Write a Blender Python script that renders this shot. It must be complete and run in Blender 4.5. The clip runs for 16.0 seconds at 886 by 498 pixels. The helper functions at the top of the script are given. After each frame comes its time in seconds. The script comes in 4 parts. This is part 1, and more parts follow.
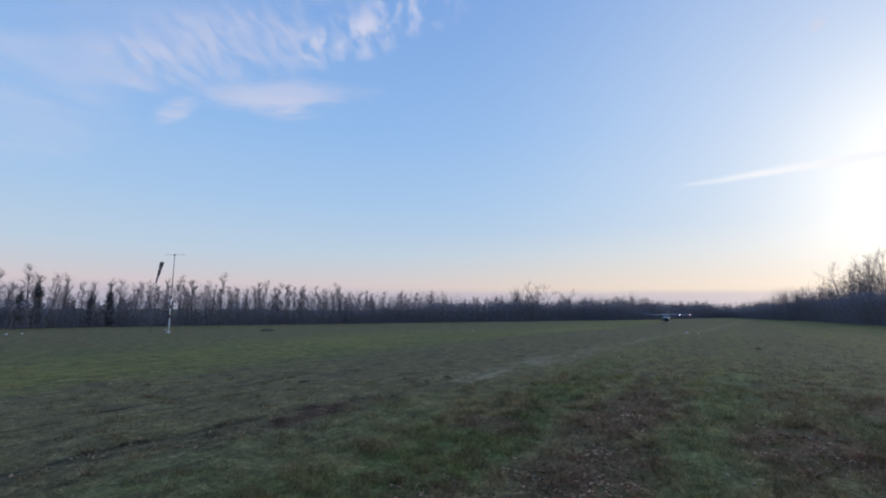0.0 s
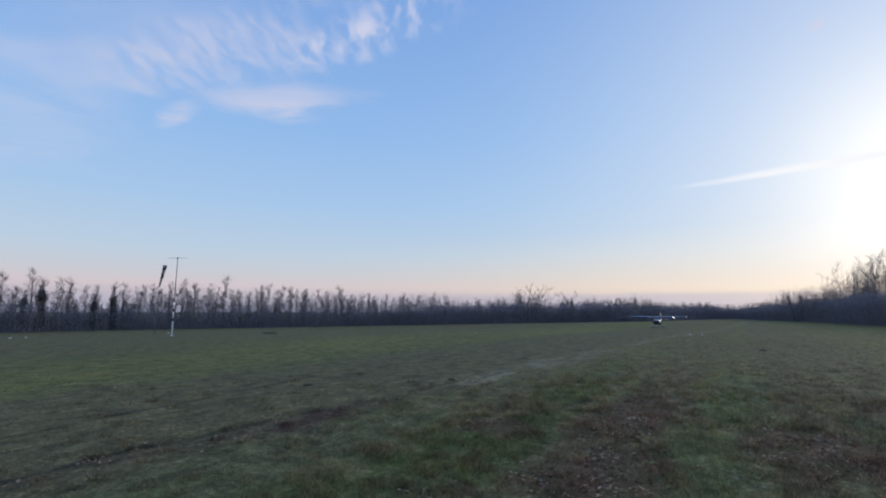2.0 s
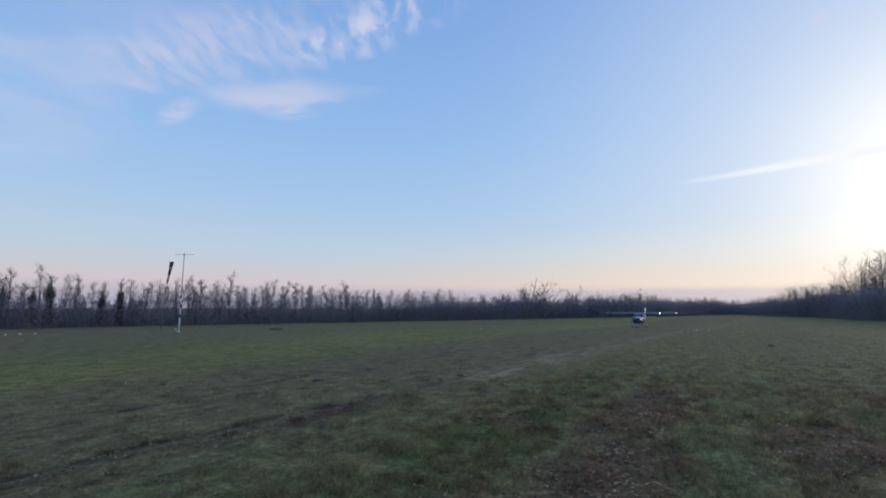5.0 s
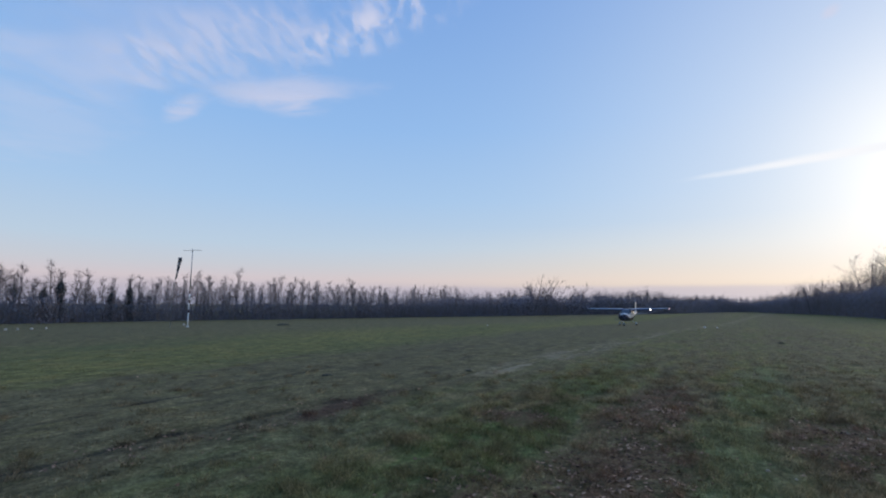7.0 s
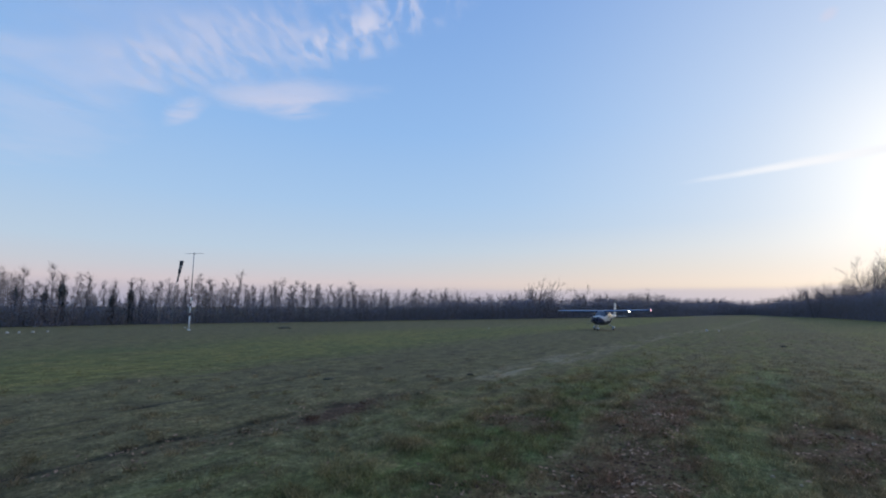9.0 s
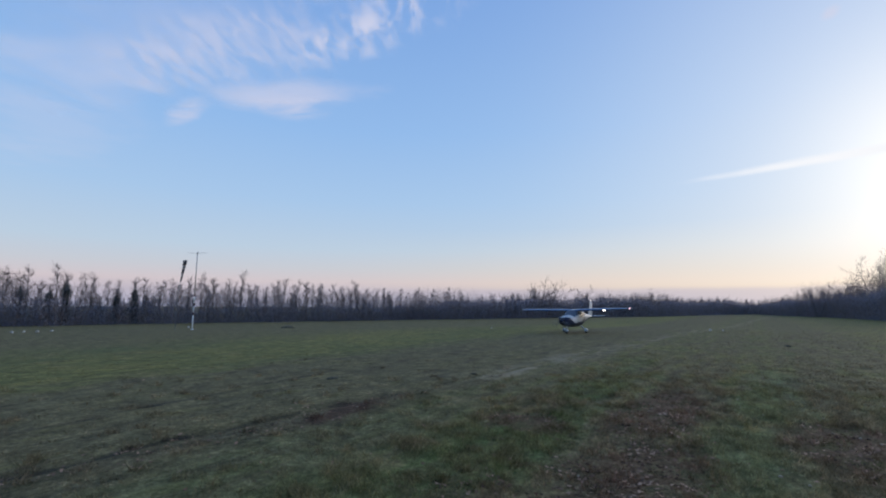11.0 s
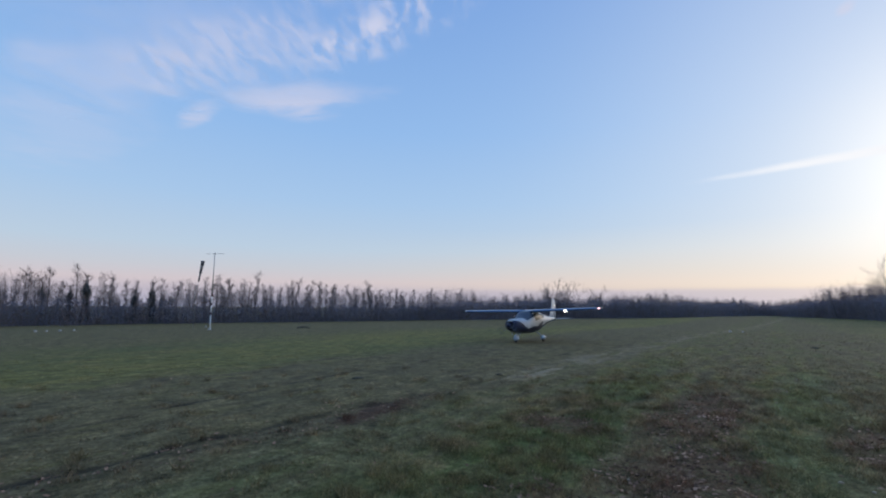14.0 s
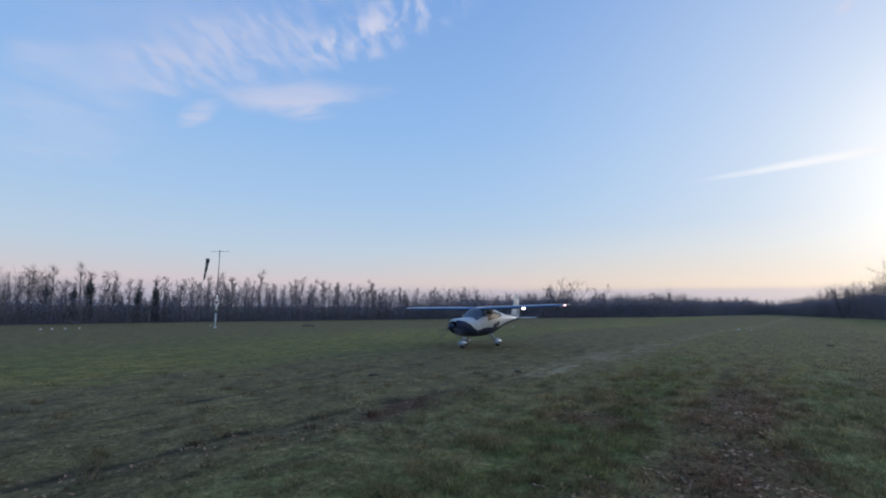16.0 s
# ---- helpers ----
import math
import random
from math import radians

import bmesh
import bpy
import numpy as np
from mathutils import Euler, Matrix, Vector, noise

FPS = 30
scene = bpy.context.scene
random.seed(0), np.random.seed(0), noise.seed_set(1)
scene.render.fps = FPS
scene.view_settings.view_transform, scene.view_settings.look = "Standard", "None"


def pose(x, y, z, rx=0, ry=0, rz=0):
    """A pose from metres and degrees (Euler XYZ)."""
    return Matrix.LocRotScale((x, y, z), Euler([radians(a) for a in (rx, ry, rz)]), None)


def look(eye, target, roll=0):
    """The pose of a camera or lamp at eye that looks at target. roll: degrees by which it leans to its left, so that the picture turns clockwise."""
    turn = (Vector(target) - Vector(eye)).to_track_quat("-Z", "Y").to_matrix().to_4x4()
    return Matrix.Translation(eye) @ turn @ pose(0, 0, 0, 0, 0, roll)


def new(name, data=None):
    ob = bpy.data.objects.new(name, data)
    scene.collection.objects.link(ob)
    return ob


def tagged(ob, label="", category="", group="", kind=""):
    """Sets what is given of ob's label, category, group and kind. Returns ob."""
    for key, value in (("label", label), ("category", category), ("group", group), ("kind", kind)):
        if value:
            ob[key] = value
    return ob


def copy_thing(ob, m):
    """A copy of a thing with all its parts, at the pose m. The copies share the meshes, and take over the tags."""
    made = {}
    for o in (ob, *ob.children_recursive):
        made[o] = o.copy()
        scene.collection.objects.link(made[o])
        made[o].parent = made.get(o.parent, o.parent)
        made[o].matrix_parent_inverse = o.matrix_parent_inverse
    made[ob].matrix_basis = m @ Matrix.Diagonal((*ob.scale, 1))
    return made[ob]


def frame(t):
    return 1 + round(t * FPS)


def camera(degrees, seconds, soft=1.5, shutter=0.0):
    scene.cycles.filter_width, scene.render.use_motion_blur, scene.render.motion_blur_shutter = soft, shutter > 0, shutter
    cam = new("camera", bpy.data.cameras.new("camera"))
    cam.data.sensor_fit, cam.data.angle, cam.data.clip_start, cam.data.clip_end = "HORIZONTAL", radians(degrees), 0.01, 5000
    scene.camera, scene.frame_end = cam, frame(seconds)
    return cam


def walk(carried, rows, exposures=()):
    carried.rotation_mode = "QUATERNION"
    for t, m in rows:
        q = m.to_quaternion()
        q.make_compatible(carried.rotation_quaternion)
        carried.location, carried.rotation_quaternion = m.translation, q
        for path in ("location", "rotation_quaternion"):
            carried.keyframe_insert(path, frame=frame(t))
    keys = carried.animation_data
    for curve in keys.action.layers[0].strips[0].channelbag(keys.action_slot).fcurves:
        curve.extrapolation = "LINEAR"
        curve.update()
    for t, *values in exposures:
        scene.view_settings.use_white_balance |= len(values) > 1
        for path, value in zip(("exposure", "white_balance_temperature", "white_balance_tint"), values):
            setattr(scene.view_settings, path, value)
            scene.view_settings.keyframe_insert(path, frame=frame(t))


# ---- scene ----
cam = camera(87.7, 16.0, soft=1.95, shutter=0.5)
PATH = [
    (0, (0.416, -0.01, 1.885), (0.512, 1.97, 2.148), 0.3),
    (0.5, (0.402, -0.008, 1.893), (0.496, 1.973, 2.152), 0.2),
    (1, (0.379, 0.001, 1.881), (0.467, 1.983, 2.132), 0.1),
    (1.5, (0.37, -0.008, 1.9), (0.458, 1.973, 2.165), 0.1),
    (2, (0.365, -0.002, 1.901), (0.453, 1.977, 2.173), 0.1),
    (2.5, (0.347, 0.007, 1.886), (0.428, 1.988, 2.149), 0.2),
    (3, (0.302, 0.028, 1.897), (0.374, 2.009, 2.159), 0.2),
    (3.5, (0.281, 0.035, 1.911), (0.356, 2.017, 2.167), 0.2),
    (4, (0.273, 0.033, 1.894), (0.35, 2.015, 2.149), -0.0),
    (6.5, (0.191, 0.046, 1.887), (0.245, 2.029, 2.141), 0.2),
    (7, (0.17, 0.047, 1.868), (0.216, 2.032, 2.108), 0.2),
    (7.5, (0.158, 0.046, 1.867), (0.202, 2.03, 2.114), 0.3),
    (8, (0.158, 0.051, 1.885), (0.198, 2.035, 2.138), 0.2),
    (8.5, (0.153, 0.05, 1.885), (0.191, 2.035, 2.131), 0.2),
    (9, (0.146, 0.048, 1.888), (0.188, 2.031, 2.14), 0.2),
    (11.5, (0.088, 0.075, 1.88), (0.11, 2.059, 2.13), 0.2),
    (12, (0.03, 0.061, 1.884), (0.035, 2.044, 2.138), 0.4),
    (12.5, (-0.055, 0.098, 1.874), (-0.059, 2.082, 2.124), 0.6),
    (13, (-0.143, 0.133, 1.846), (-0.149, 2.118, 2.094), 0.8),
    (13.5, (-0.214, 0.159, 1.837), (-0.221, 2.144, 2.08), 0.7),
    (14, (-0.271, 0.175, 1.858), (-0.286, 2.159, 2.111), 0.3),
    (14.5, (-0.344, 0.246, 1.844), (-0.367, 2.229, 2.099), 0.1),
    (15, (-0.473, 0.295, 1.817), (-0.494, 2.278, 2.07), 0.1),
    (15.5, (-0.612, 0.355, 1.767), (-0.632, 2.339, 2.019), 0.2),
    (16, (-0.711, 0.446, 1.75), (-0.731, 2.43, 2.0), 0.3),
]
walk(cam, [(t, look(eye, target, roll)) for t, eye, target, roll in PATH])

# ---------------------------------------------------------------- light
SUN_AZ, SUN_EL = radians(53), radians(11)
SUN_DIR = Vector((math.sin(SUN_AZ) * math.cos(SUN_EL), math.cos(SUN_AZ) * math.cos(SUN_EL), math.sin(SUN_EL)))


def lin(r, g, b):
    f = lambda c: c / 255 / 12.92 if c / 255 <= 0.04045 else ((c / 255 + 0.055) / 1.055) ** 2.4
    return (f(r), f(g), f(b), 1)


def ramp(nt, src, stops, mode="LINEAR"):
    n = nt.nodes.new("ShaderNodeValToRGB")
    n.color_ramp.interpolation = mode
    el = n.color_ramp.elements
    while len(el) < len(stops):
        el.new(0.5)
    for e, (p, c) in zip(el, stops):
        e.position, e.color = p, c if len(c) == 4 else (*c, 1)
    nt.links.new(src, n.inputs[0])
    return n.outputs[0]


def calc(nt, op, a, b=None, c=None, clamp=False):
    n = nt.nodes.new("ShaderNodeMath")
    n.operation, n.use_clamp = op, clamp
    for i, v in enumerate((a, b, c)):
        if v is None:
            continue
        if isinstance(v, (int, float)):
            n.inputs[i].default_value = v
        else:
            nt.links.new(v, n.inputs[i])
    return n.outputs[0]


def blend(nt, fac, a, b, mode="MIX"):
    n = nt.nodes.new("ShaderNodeMix")
    n.data_type, n.blend_type = "RGBA", mode
    for i, v in ((0, fac), (6, a), (7, b)):
        if isinstance(v, (int, float)):
            n.inputs[i].default_value = v
        elif isinstance(v, tuple):
            n.inputs[i].default_value = v if len(v) == 4 else (*v, 1)
        else:
            nt.links.new(v, n.inputs[i])
    return n.outputs[2]


def build_sky():
    world = bpy.data.worlds.new("sky")
    scene.world = world
    world.use_nodes = True
    nt = world.node_tree
    nt.nodes.clear()
    out = nt.nodes.new("ShaderNodeOutputWorld")
    co = nt.nodes.new("ShaderNodeTexCoord").outputs["Generated"]
    sep = nt.nodes.new("ShaderNodeSeparateXYZ")
    nt.links.new(co, sep.inputs[0])
    up = calc(nt, "MAXIMUM", sep.outputs[2], 0.0)
    base = ramp(nt, up, [(0.0, lin(174, 176, 202)), (0.03, lin(190, 183, 198)), (0.052, lin(211, 199, 205)), (0.08, lin(200, 204, 214)), (0.12, lin(188, 207, 226)),
                         (0.22, lin(168, 200, 235)), (0.36, lin(148, 188, 236)), (0.6, lin(124, 166, 226)), (1.0, lin(104, 146, 212))])
    dot = nt.nodes.new("ShaderNodeVectorMath")
    dot.operation = "DOT_PRODUCT"
    nt.links.new(co, dot.inputs[0])
    dot.inputs[1].default_value = SUN_DIR
    near = calc(nt, "MAXIMUM", dot.outputs["Value"], 0.0)
    wide = calc(nt, "MULTIPLY", calc(nt, "POWER", near, 8.0), 0.6)
    tight = calc(nt, "MULTIPLY", calc(nt, "POWER", near, 60.0), 0.8)
    low = calc(nt, "SUBTRACT", 1.0, calc(nt, "MULTIPLY", up, 6.0), clamp=True)
    warm = calc(nt, "MULTIPLY", calc(nt, "POWER", near, 3.0), low)
    bank = nt.nodes.new("ShaderNodeTexNoise")
    bank.inputs["Scale"].default_value, bank.inputs["Detail"].default_value = 9.0, 4
    nt.links.new(co, bank.inputs[0])
    rim = calc(nt, "ADD", up, calc(nt, "MULTIPLY", calc(nt, "SUBTRACT", bank.outputs[0], 0.5), 0.008))
    above = ramp(nt, rim, [(0.033, (0.12,) * 3), (0.043, (1, 1, 1))], "EASE")
    a = blend(nt, calc(nt, "MULTIPLY", calc(nt, "MULTIPLY", warm, above), 0.85), base, lin(255, 230, 190))
    veil = ramp(nt, rim, [(0.0, (0.3,) * 3), (0.034, (0.4,) * 3), (0.05, (0.7,) * 3), (0.12, (1, 1, 1))], "EASE")
    b = blend(nt, calc(nt, "MULTIPLY", wide, veil), a, (0.9, 0.93, 0.98))
    c = blend(nt, calc(nt, "MULTIPLY", tight, veil), b, (1.25, 1.22, 1.16))
    bg = nt.nodes.new("ShaderNodeBackground")
    nt.links.new(c, bg.inputs[0])
    bg.inputs[1].default_value = 0.97
    sky = nt.nodes.new("ShaderNodeTexSky")
    sky.sky_type, sky.sun_disc, sky.sun_elevation, sky.sun_rotation = "NISHITA", False, SUN_EL, SUN_AZ
    bg2 = nt.nodes.new("ShaderNodeBackground")
    nt.links.new(sky.outputs[0], bg2.inputs[0])
    bg2.inputs[1].default_value = 0.004
    add = nt.nodes.new("ShaderNodeAddShader")
    nt.links.new(bg.outputs[0], add.inputs[0])
    nt.links.new(bg2.outputs[0], add.inputs[1])
    nt.links.new(add.outputs[0], out.inputs[0])
    sun = bpy.data.lights.new("sun", "SUN")
    sun.energy, sun.angle, sun.color = 0.5, radians(14), (1.0, 0.86, 0.7)
    ob = new("sun", sun)
    ob.matrix_world = look(SUN_DIR * 100, (0, 0, 0))


build_sky()
scene.view_settings.exposure = 0.0

# ---------------------------------------------------------------- materials


def material(name, color, rough=0.7, metal=0.0, vary=0.25, scale=8.0, bump=0.0, bump_scale=60.0, spec=0.5, second=None, island=0.0, coat=0.0, thin=0.0):
    m = bpy.data.materials.new(name)
    m.use_nodes = True
    nt = m.node_tree
    bsdf = nt.nodes["Principled BSDF"]
    co = nt.nodes.new("ShaderNodeTexCoord").outputs["Object"]
    n = nt.nodes.new("ShaderNodeTexNoise")
    n.inputs["Scale"].default_value, n.inputs["Detail"].default_value = scale, 6
    nt.links.new(co, n.inputs[0])
    dark = tuple(c * (1 - vary) for c in color)
    light = tuple(min(c * (1 + vary), 1) for c in (second or color))
    col = ramp(nt, n.outputs[0], [(0.3, dark), (0.7, light)])
    if island:
        rnd = nt.nodes.new("ShaderNodeNewGeometry").outputs["Random Per Island"]
        v = calc(nt, "MULTIPLY_ADD", rnd, 2 * island, 1 - island)
        hsv = nt.nodes.new("ShaderNodeHueSaturation")
        nt.links.new(v, hsv.inputs["Value"])
        nt.links.new(col, hsv.inputs["Color"])
        col = hsv.outputs[0]
    nt.links.new(col, bsdf.inputs["Base Color"])
    bsdf.inputs["Roughness"].default_value, bsdf.inputs["Metallic"].default_value = rough, metal
    bsdf.inputs["Specular IOR Level"].default_value = spec
    bsdf.inputs["Coat Weight"].default_value = coat
    if thin:  # small leaves let light through
        tl = nt.nodes.new("ShaderNodeBsdfTranslucent")
        nt.links.new(col, tl.inputs[0])
        mx = nt.nodes.new("ShaderNodeMixShader")
        mx.inputs[0].default_value = thin
        nt.links.new(bsdf.outputs[0], mx.inputs[1])
        nt.links.new(tl.outputs[0], mx.inputs[2])
        nt.links.new(mx.outputs[0], nt.nodes["Material Output"].inputs[0])
    if bump:
        b = nt.nodes.new("ShaderNodeTexNoise")
        b.inputs["Scale"].default_value, b.inputs["Detail"].default_value = bump_scale, 4
        nt.links.new(co, b.inputs[0])
        k = nt.nodes.new("ShaderNodeBump")
        k.inputs["Strength"].default_value, k.inputs["Distance"].default_value = bump, 0.02
        nt.links.new(b.outputs[0], k.inputs["Height"])
        nt.links.new(k.outputs[0], bsdf.inputs["Normal"])
    return m


def glow(name, color, strength):
    m = bpy.data.materials.new(name)
    m.use_nodes = True
    b = m.node_tree.nodes["Principled BSDF"]
    b.inputs["Base Color"].default_value = (*color, 1)
    b.inputs["Emission Color"].default_value = (*color, 1)
    b.inputs["Emission Strength"].default_value = strength
    return m


# the runway runs along (0.57, 0.82); across is the distance to its right
RUN = Vector((0.574, 0.819, 0))


def meadow_colour(nt):
    """Grass, dry grass, bare soil and leaf litter by place: strips along the runway, broken up by noise."""
    co = nt.nodes.new("ShaderNodeTexCoord").outputs["Object"]
    turn = nt.nodes.new("ShaderNodeVectorRotate")
    turn.rotation_type = "Z_AXIS"
    turn.inputs["Angle"].default_value = math.atan2(RUN.x, RUN.y)
    nt.links.new(co, turn.inputs["Vector"])
    s = nt.nodes.new("ShaderNodeSeparateXYZ")
    nt.links.new(turn.outputs[0], s.inputs[0])

    def fuzz(scale, detail=6, stretch=1.0, seed=0.0, rough=0.6):
        mp = nt.nodes.new("ShaderNodeMapping")
        mp.inputs["Scale"].default_value = (1, stretch, 1)
        mp.inputs["Location"].default_value = (seed, seed * 1.7, 0)
        nt.links.new(turn.outputs[0], mp.inputs[0])
        n = nt.nodes.new("ShaderNodeTexNoise")
        n.inputs["Scale"].default_value, n.inputs["Detail"].default_value, n.inputs["Roughness"].default_value = scale, detail, rough
        nt.links.new(mp.outputs[0], n.inputs[0])
        return n.outputs[0]

    big, mid, streak, fine = fuzz(0.12, 4, 0.4, 3), fuzz(0.8, 6, 0.5, 11), fuzz(2.2, 8, 0.14, 23), fuzz(11, 9, 0.8, 5, 0.7)
    clump = fuzz(2.6, 7, 0.7, 41, 0.65)
    warp = calc(nt, "ADD", calc(nt, "MULTIPLY", calc(nt, "SUBTRACT", big, 0.5), 1.5), calc(nt, "MULTIPLY", calc(nt, "SUBTRACT", mid, 0.5), 1.6))
    v = calc(nt, "ADD", s.outputs[0], warp)
    # share of dry, worn ground across the strips
    place = calc(nt, "MULTIPLY_ADD", v, 1 / 60, 0.75)
    strip = lambda rows: ramp(nt, place, [(p / 60 + 0.75, (k,) * 3) for p, k in rows])
    dry = strip(((-45, 0.66), (-31, 0.6), (-26, 0.45), (-22, 0.22), (-15.5, 0.1), (-14.2, 0.2), (-12.2, 0.7), (-10, 0.74), (-8, 0.6), (-6.8, 0.72), (-5.6, 0.5), (-4.5, 0.42), (-3.8, 0.36),
                 (-2.4, 0.4), (-1.9, 0.5), (-0.9, 0.5), (-0.5, 0.36), (0.3, 0.36), (0.7, 0.5), (3.5, 0.55), (6, 0.34), (15, 0.3)))
    edgy = calc(nt, "ADD", calc(nt, "MULTIPLY", calc(nt, "SUBTRACT", mid, 0.5), 2.6), calc(nt, "MULTIPLY", calc(nt, "SUBTRACT", clump, 0.5), 2.2))

    def blot(at, across, length, width):
        """A ragged patch on the ground: 1 inside, 0 outside."""
        du = calc(nt, "DIVIDE", calc(nt, "SUBTRACT", s.outputs[1], at), length)
        dv = calc(nt, "DIVIDE", calc(nt, "SUBTRACT", s.outputs[0], across), width)
        r = calc(nt, "SQRT", calc(nt, "ADD", calc(nt, "MULTIPLY", du, du), calc(nt, "MULTIPLY", dv, dv)))
        return calc(nt, "MULTIPLY", calc(nt, "SUBTRACT", 1.15, calc(nt, "ADD", r, edgy)), 2.2, clamp=True)

    def any_of(*blots):
        t = blots[0]
        for n in blots[1:]:
            t = calc(nt, "MAXIMUM", t, n)
        return t

    litter = any_of(blot(5.4, -1.3, 2.7, 0.85), blot(9.6, -1.5, 2.9, 0.8), blot(7.5, -3.3, 0.6, 0.8), blot(8.6, 1.05, 1.4, 0.85), blot(3.0, -2.2, 2.0, 0.7), blot(12.3, 3.2, 1.6, 1.0))
    part_ = lambda src, k: calc(nt, "MULTIPLY", calc(nt, "SUBTRACT", src, 0.5), k)
    mixed = calc(nt, "ADD", calc(nt, "ADD", dry, part_(streak, 1.5)), calc(nt, "ADD", part_(mid, 0.9), part_(clump, 0.5)))
    green = ramp(nt, fine, [(0.28, (0.070, 0.066, 0.019)), (0.5, (0.152, 0.138, 0.042)), (0.72, (0.26, 0.237, 0.083))])
    olive = ramp(nt, fine, [(0.28, (0.115, 0.095, 0.022)), (0.5, (0.245, 0.198, 0.050)), (0.72, (0.37, 0.30, 0.095))])
    turf = blend(nt, ramp(nt, calc(nt, "ADD", calc(nt, "MULTIPLY", big, 0.5), calc(nt, "MULTIPLY", mid, 0.5)), [(0.4, (0, 0, 0)), (0.58, (1, 1, 1))]), green, olive)
    straw = ramp(nt, fine, [(0.28, (0.080, 0.058, 0.021)), (0.5, (0.192, 0.140, 0.053)), (0.72, (0.38, 0.29, 0.13))])
    c = blend(nt, ramp(nt, mixed, [(0.26, (0, 0, 0)), (0.55, (1, 1, 1))]), turf, straw)
    trodden = ramp(nt, fine, [(0.28, (0.078, 0.058, 0.026)), (0.5, (0.164, 0.125, 0.054)), (0.74, (0.295, 0.232, 0.115))])
    tread = strip(((-30, 0.35), (-24, 0.2), (-20, 0.05), (-15.5, 0.0), (-12.2, 0.78), (-9, 0.78), (-6.6, 0.6), (-5.0, 0.5), (-4.0, 0.42), (-2.5, 0.55), (-0.8, 0.5), (0.0, 0.3), (1.0, 0.6), (4, 0.6), (7, 0.3)))
    c = blend(nt, calc(nt, "MULTIPLY", tread, ramp(nt, calc(nt, "ADD", calc(nt, "MULTIPLY", streak, 0.5), calc(nt, "MULTIPLY", mid, 0.5)), [(0.38, (0.2,) * 3), (0.52, (1, 1, 1))])), c, trodden)
    deep = ramp(nt, fine, [(0.28, (0.042, 0.052, 0.014)), (0.5, (0.112, 0.128, 0.034)), (0.74, (0.24, 0.25, 0.082))])
    lush = any_of(blot(6.0, -3.0, 3.8, 0.9), blot(11.2, -3.2, 1.7, 0.65), calc(nt, "MULTIPLY", blot(15, -3.4, 5.0, 0.5), 0.5))
    fresh = any_of(blot(7.0, -0.25, 3.2, 0.75), blot(11.5, 0.1, 2.6, 0.75), blot(14.5, 0.2, 3.0, 0.7), blot(10.8, 2.3, 1.6, 1.0), calc(nt, "MULTIPLY", blot(4.4, -5.2, 4.6, 0.95), 0.55))
    tufts = ramp(nt, calc(nt, "ADD", calc(nt, "MULTIPLY", mid, 0.55), calc(nt, "MULTIPLY", clump, 0.45)), [(0.41, (0.1,) * 3), (0.54, (1, 1, 1))])
    c = blend(nt, calc(nt, "MULTIPLY", lush, tufts), c, deep)
    rime = ramp(nt, fine, [(0.28, (0.048, 0.055, 0.018)), (0.5, (0.148, 0.160, 0.058)), (0.74, (0.31, 0.32, 0.14))])
    c = blend(nt, calc(nt, "MULTIPLY", calc(nt, "MULTIPLY", fresh, tufts), 0.7), c, rime)
    soil = ramp(nt, fine, [(0.28, (0.040, 0.027, 0.014)), (0.55, (0.105, 0.072, 0.040)), (0.75, (0.175, 0.125, 0.075))])
    bare = calc(nt, "MULTIPLY", calc(nt, "ADD", dry, 0.1), ramp(nt, calc(nt, "ADD", calc(nt, "MULTIPLY", streak, 0.55), calc(nt, "MULTIPLY", mid, 0.45)), [(0.54, (0, 0, 0)), (0.64, (1, 1, 1))]))
    c = blend(nt, calc(nt, "MULTIPLY", bare, 0.9, clamp=True), c, soil)
    leaf = ramp(nt, fine, [(0.28, (0.045, 0.023, 0.012)), (0.5, (0.140, 0.073, 0.036)), (0.74, (0.31, 0.190, 0.105))])
    c = blend(nt, calc(nt, "MULTIPLY", litter, ramp(nt, clump, [(0.38, (0.2,) * 3), (0.54, (0.92,) * 3)])), c, leaf)
    # wheel rut with reddish soil beside it, on the near stretch
    sway = calc(nt, "MULTIPLY_ADD", calc(nt, "SUBTRACT", mid, 0.5), 0.7, calc(nt, "MULTIPLY_ADD", s.outputs[1], -0.06, s.outputs[0]))
    bowed = calc(nt, "MULTIPLY_ADD", s.outputs[1], 0.24, sway)
    dist = lambda at, w, src=sway: calc(nt, "SUBTRACT", 1.0, calc(nt, "DIVIDE", calc(nt, "ABSOLUTE", calc(nt, "SUBTRACT", src, at)), w), clamp=True)
    upto = lambda p, q: ramp(nt, calc(nt, "MULTIPLY", s.outputs[1], 1 / 40, clamp=True), [(p / 40, (1, 1, 1)), (q / 40, (0, 0, 0))])
    broken = ramp(nt, streak, [(0.44, (0.05,) * 3), (0.54, (1, 1, 1))])
    gaps = calc(nt, "MULTIPLY", upto(10, 15), broken)
    c = blend(nt, calc(nt, "MULTIPLY", calc(nt, "MULTIPLY", dist(-6.75, 0.7), upto(8, 11)), 0.38), c, (0.075, 0.052, 0.034))
    c = blend(nt, calc(nt, "MULTIPLY", blot(6.4, -6.4, 1.1, 0.45), 0.75), c, (0.105, 0.048, 0.028))
    c = blend(nt, calc(nt, "MULTIPLY", calc(nt, "MULTIPLY", dist(-7.15, 0.15), gaps), 0.85), c, (0.03, 0.021, 0.014))
    c = blend(nt, calc(nt, "MULTIPLY", calc(nt, "MULTIPLY", dist(-8.75, 0.2, bowed), gaps), 0.7), c, (0.045, 0.032, 0.02))
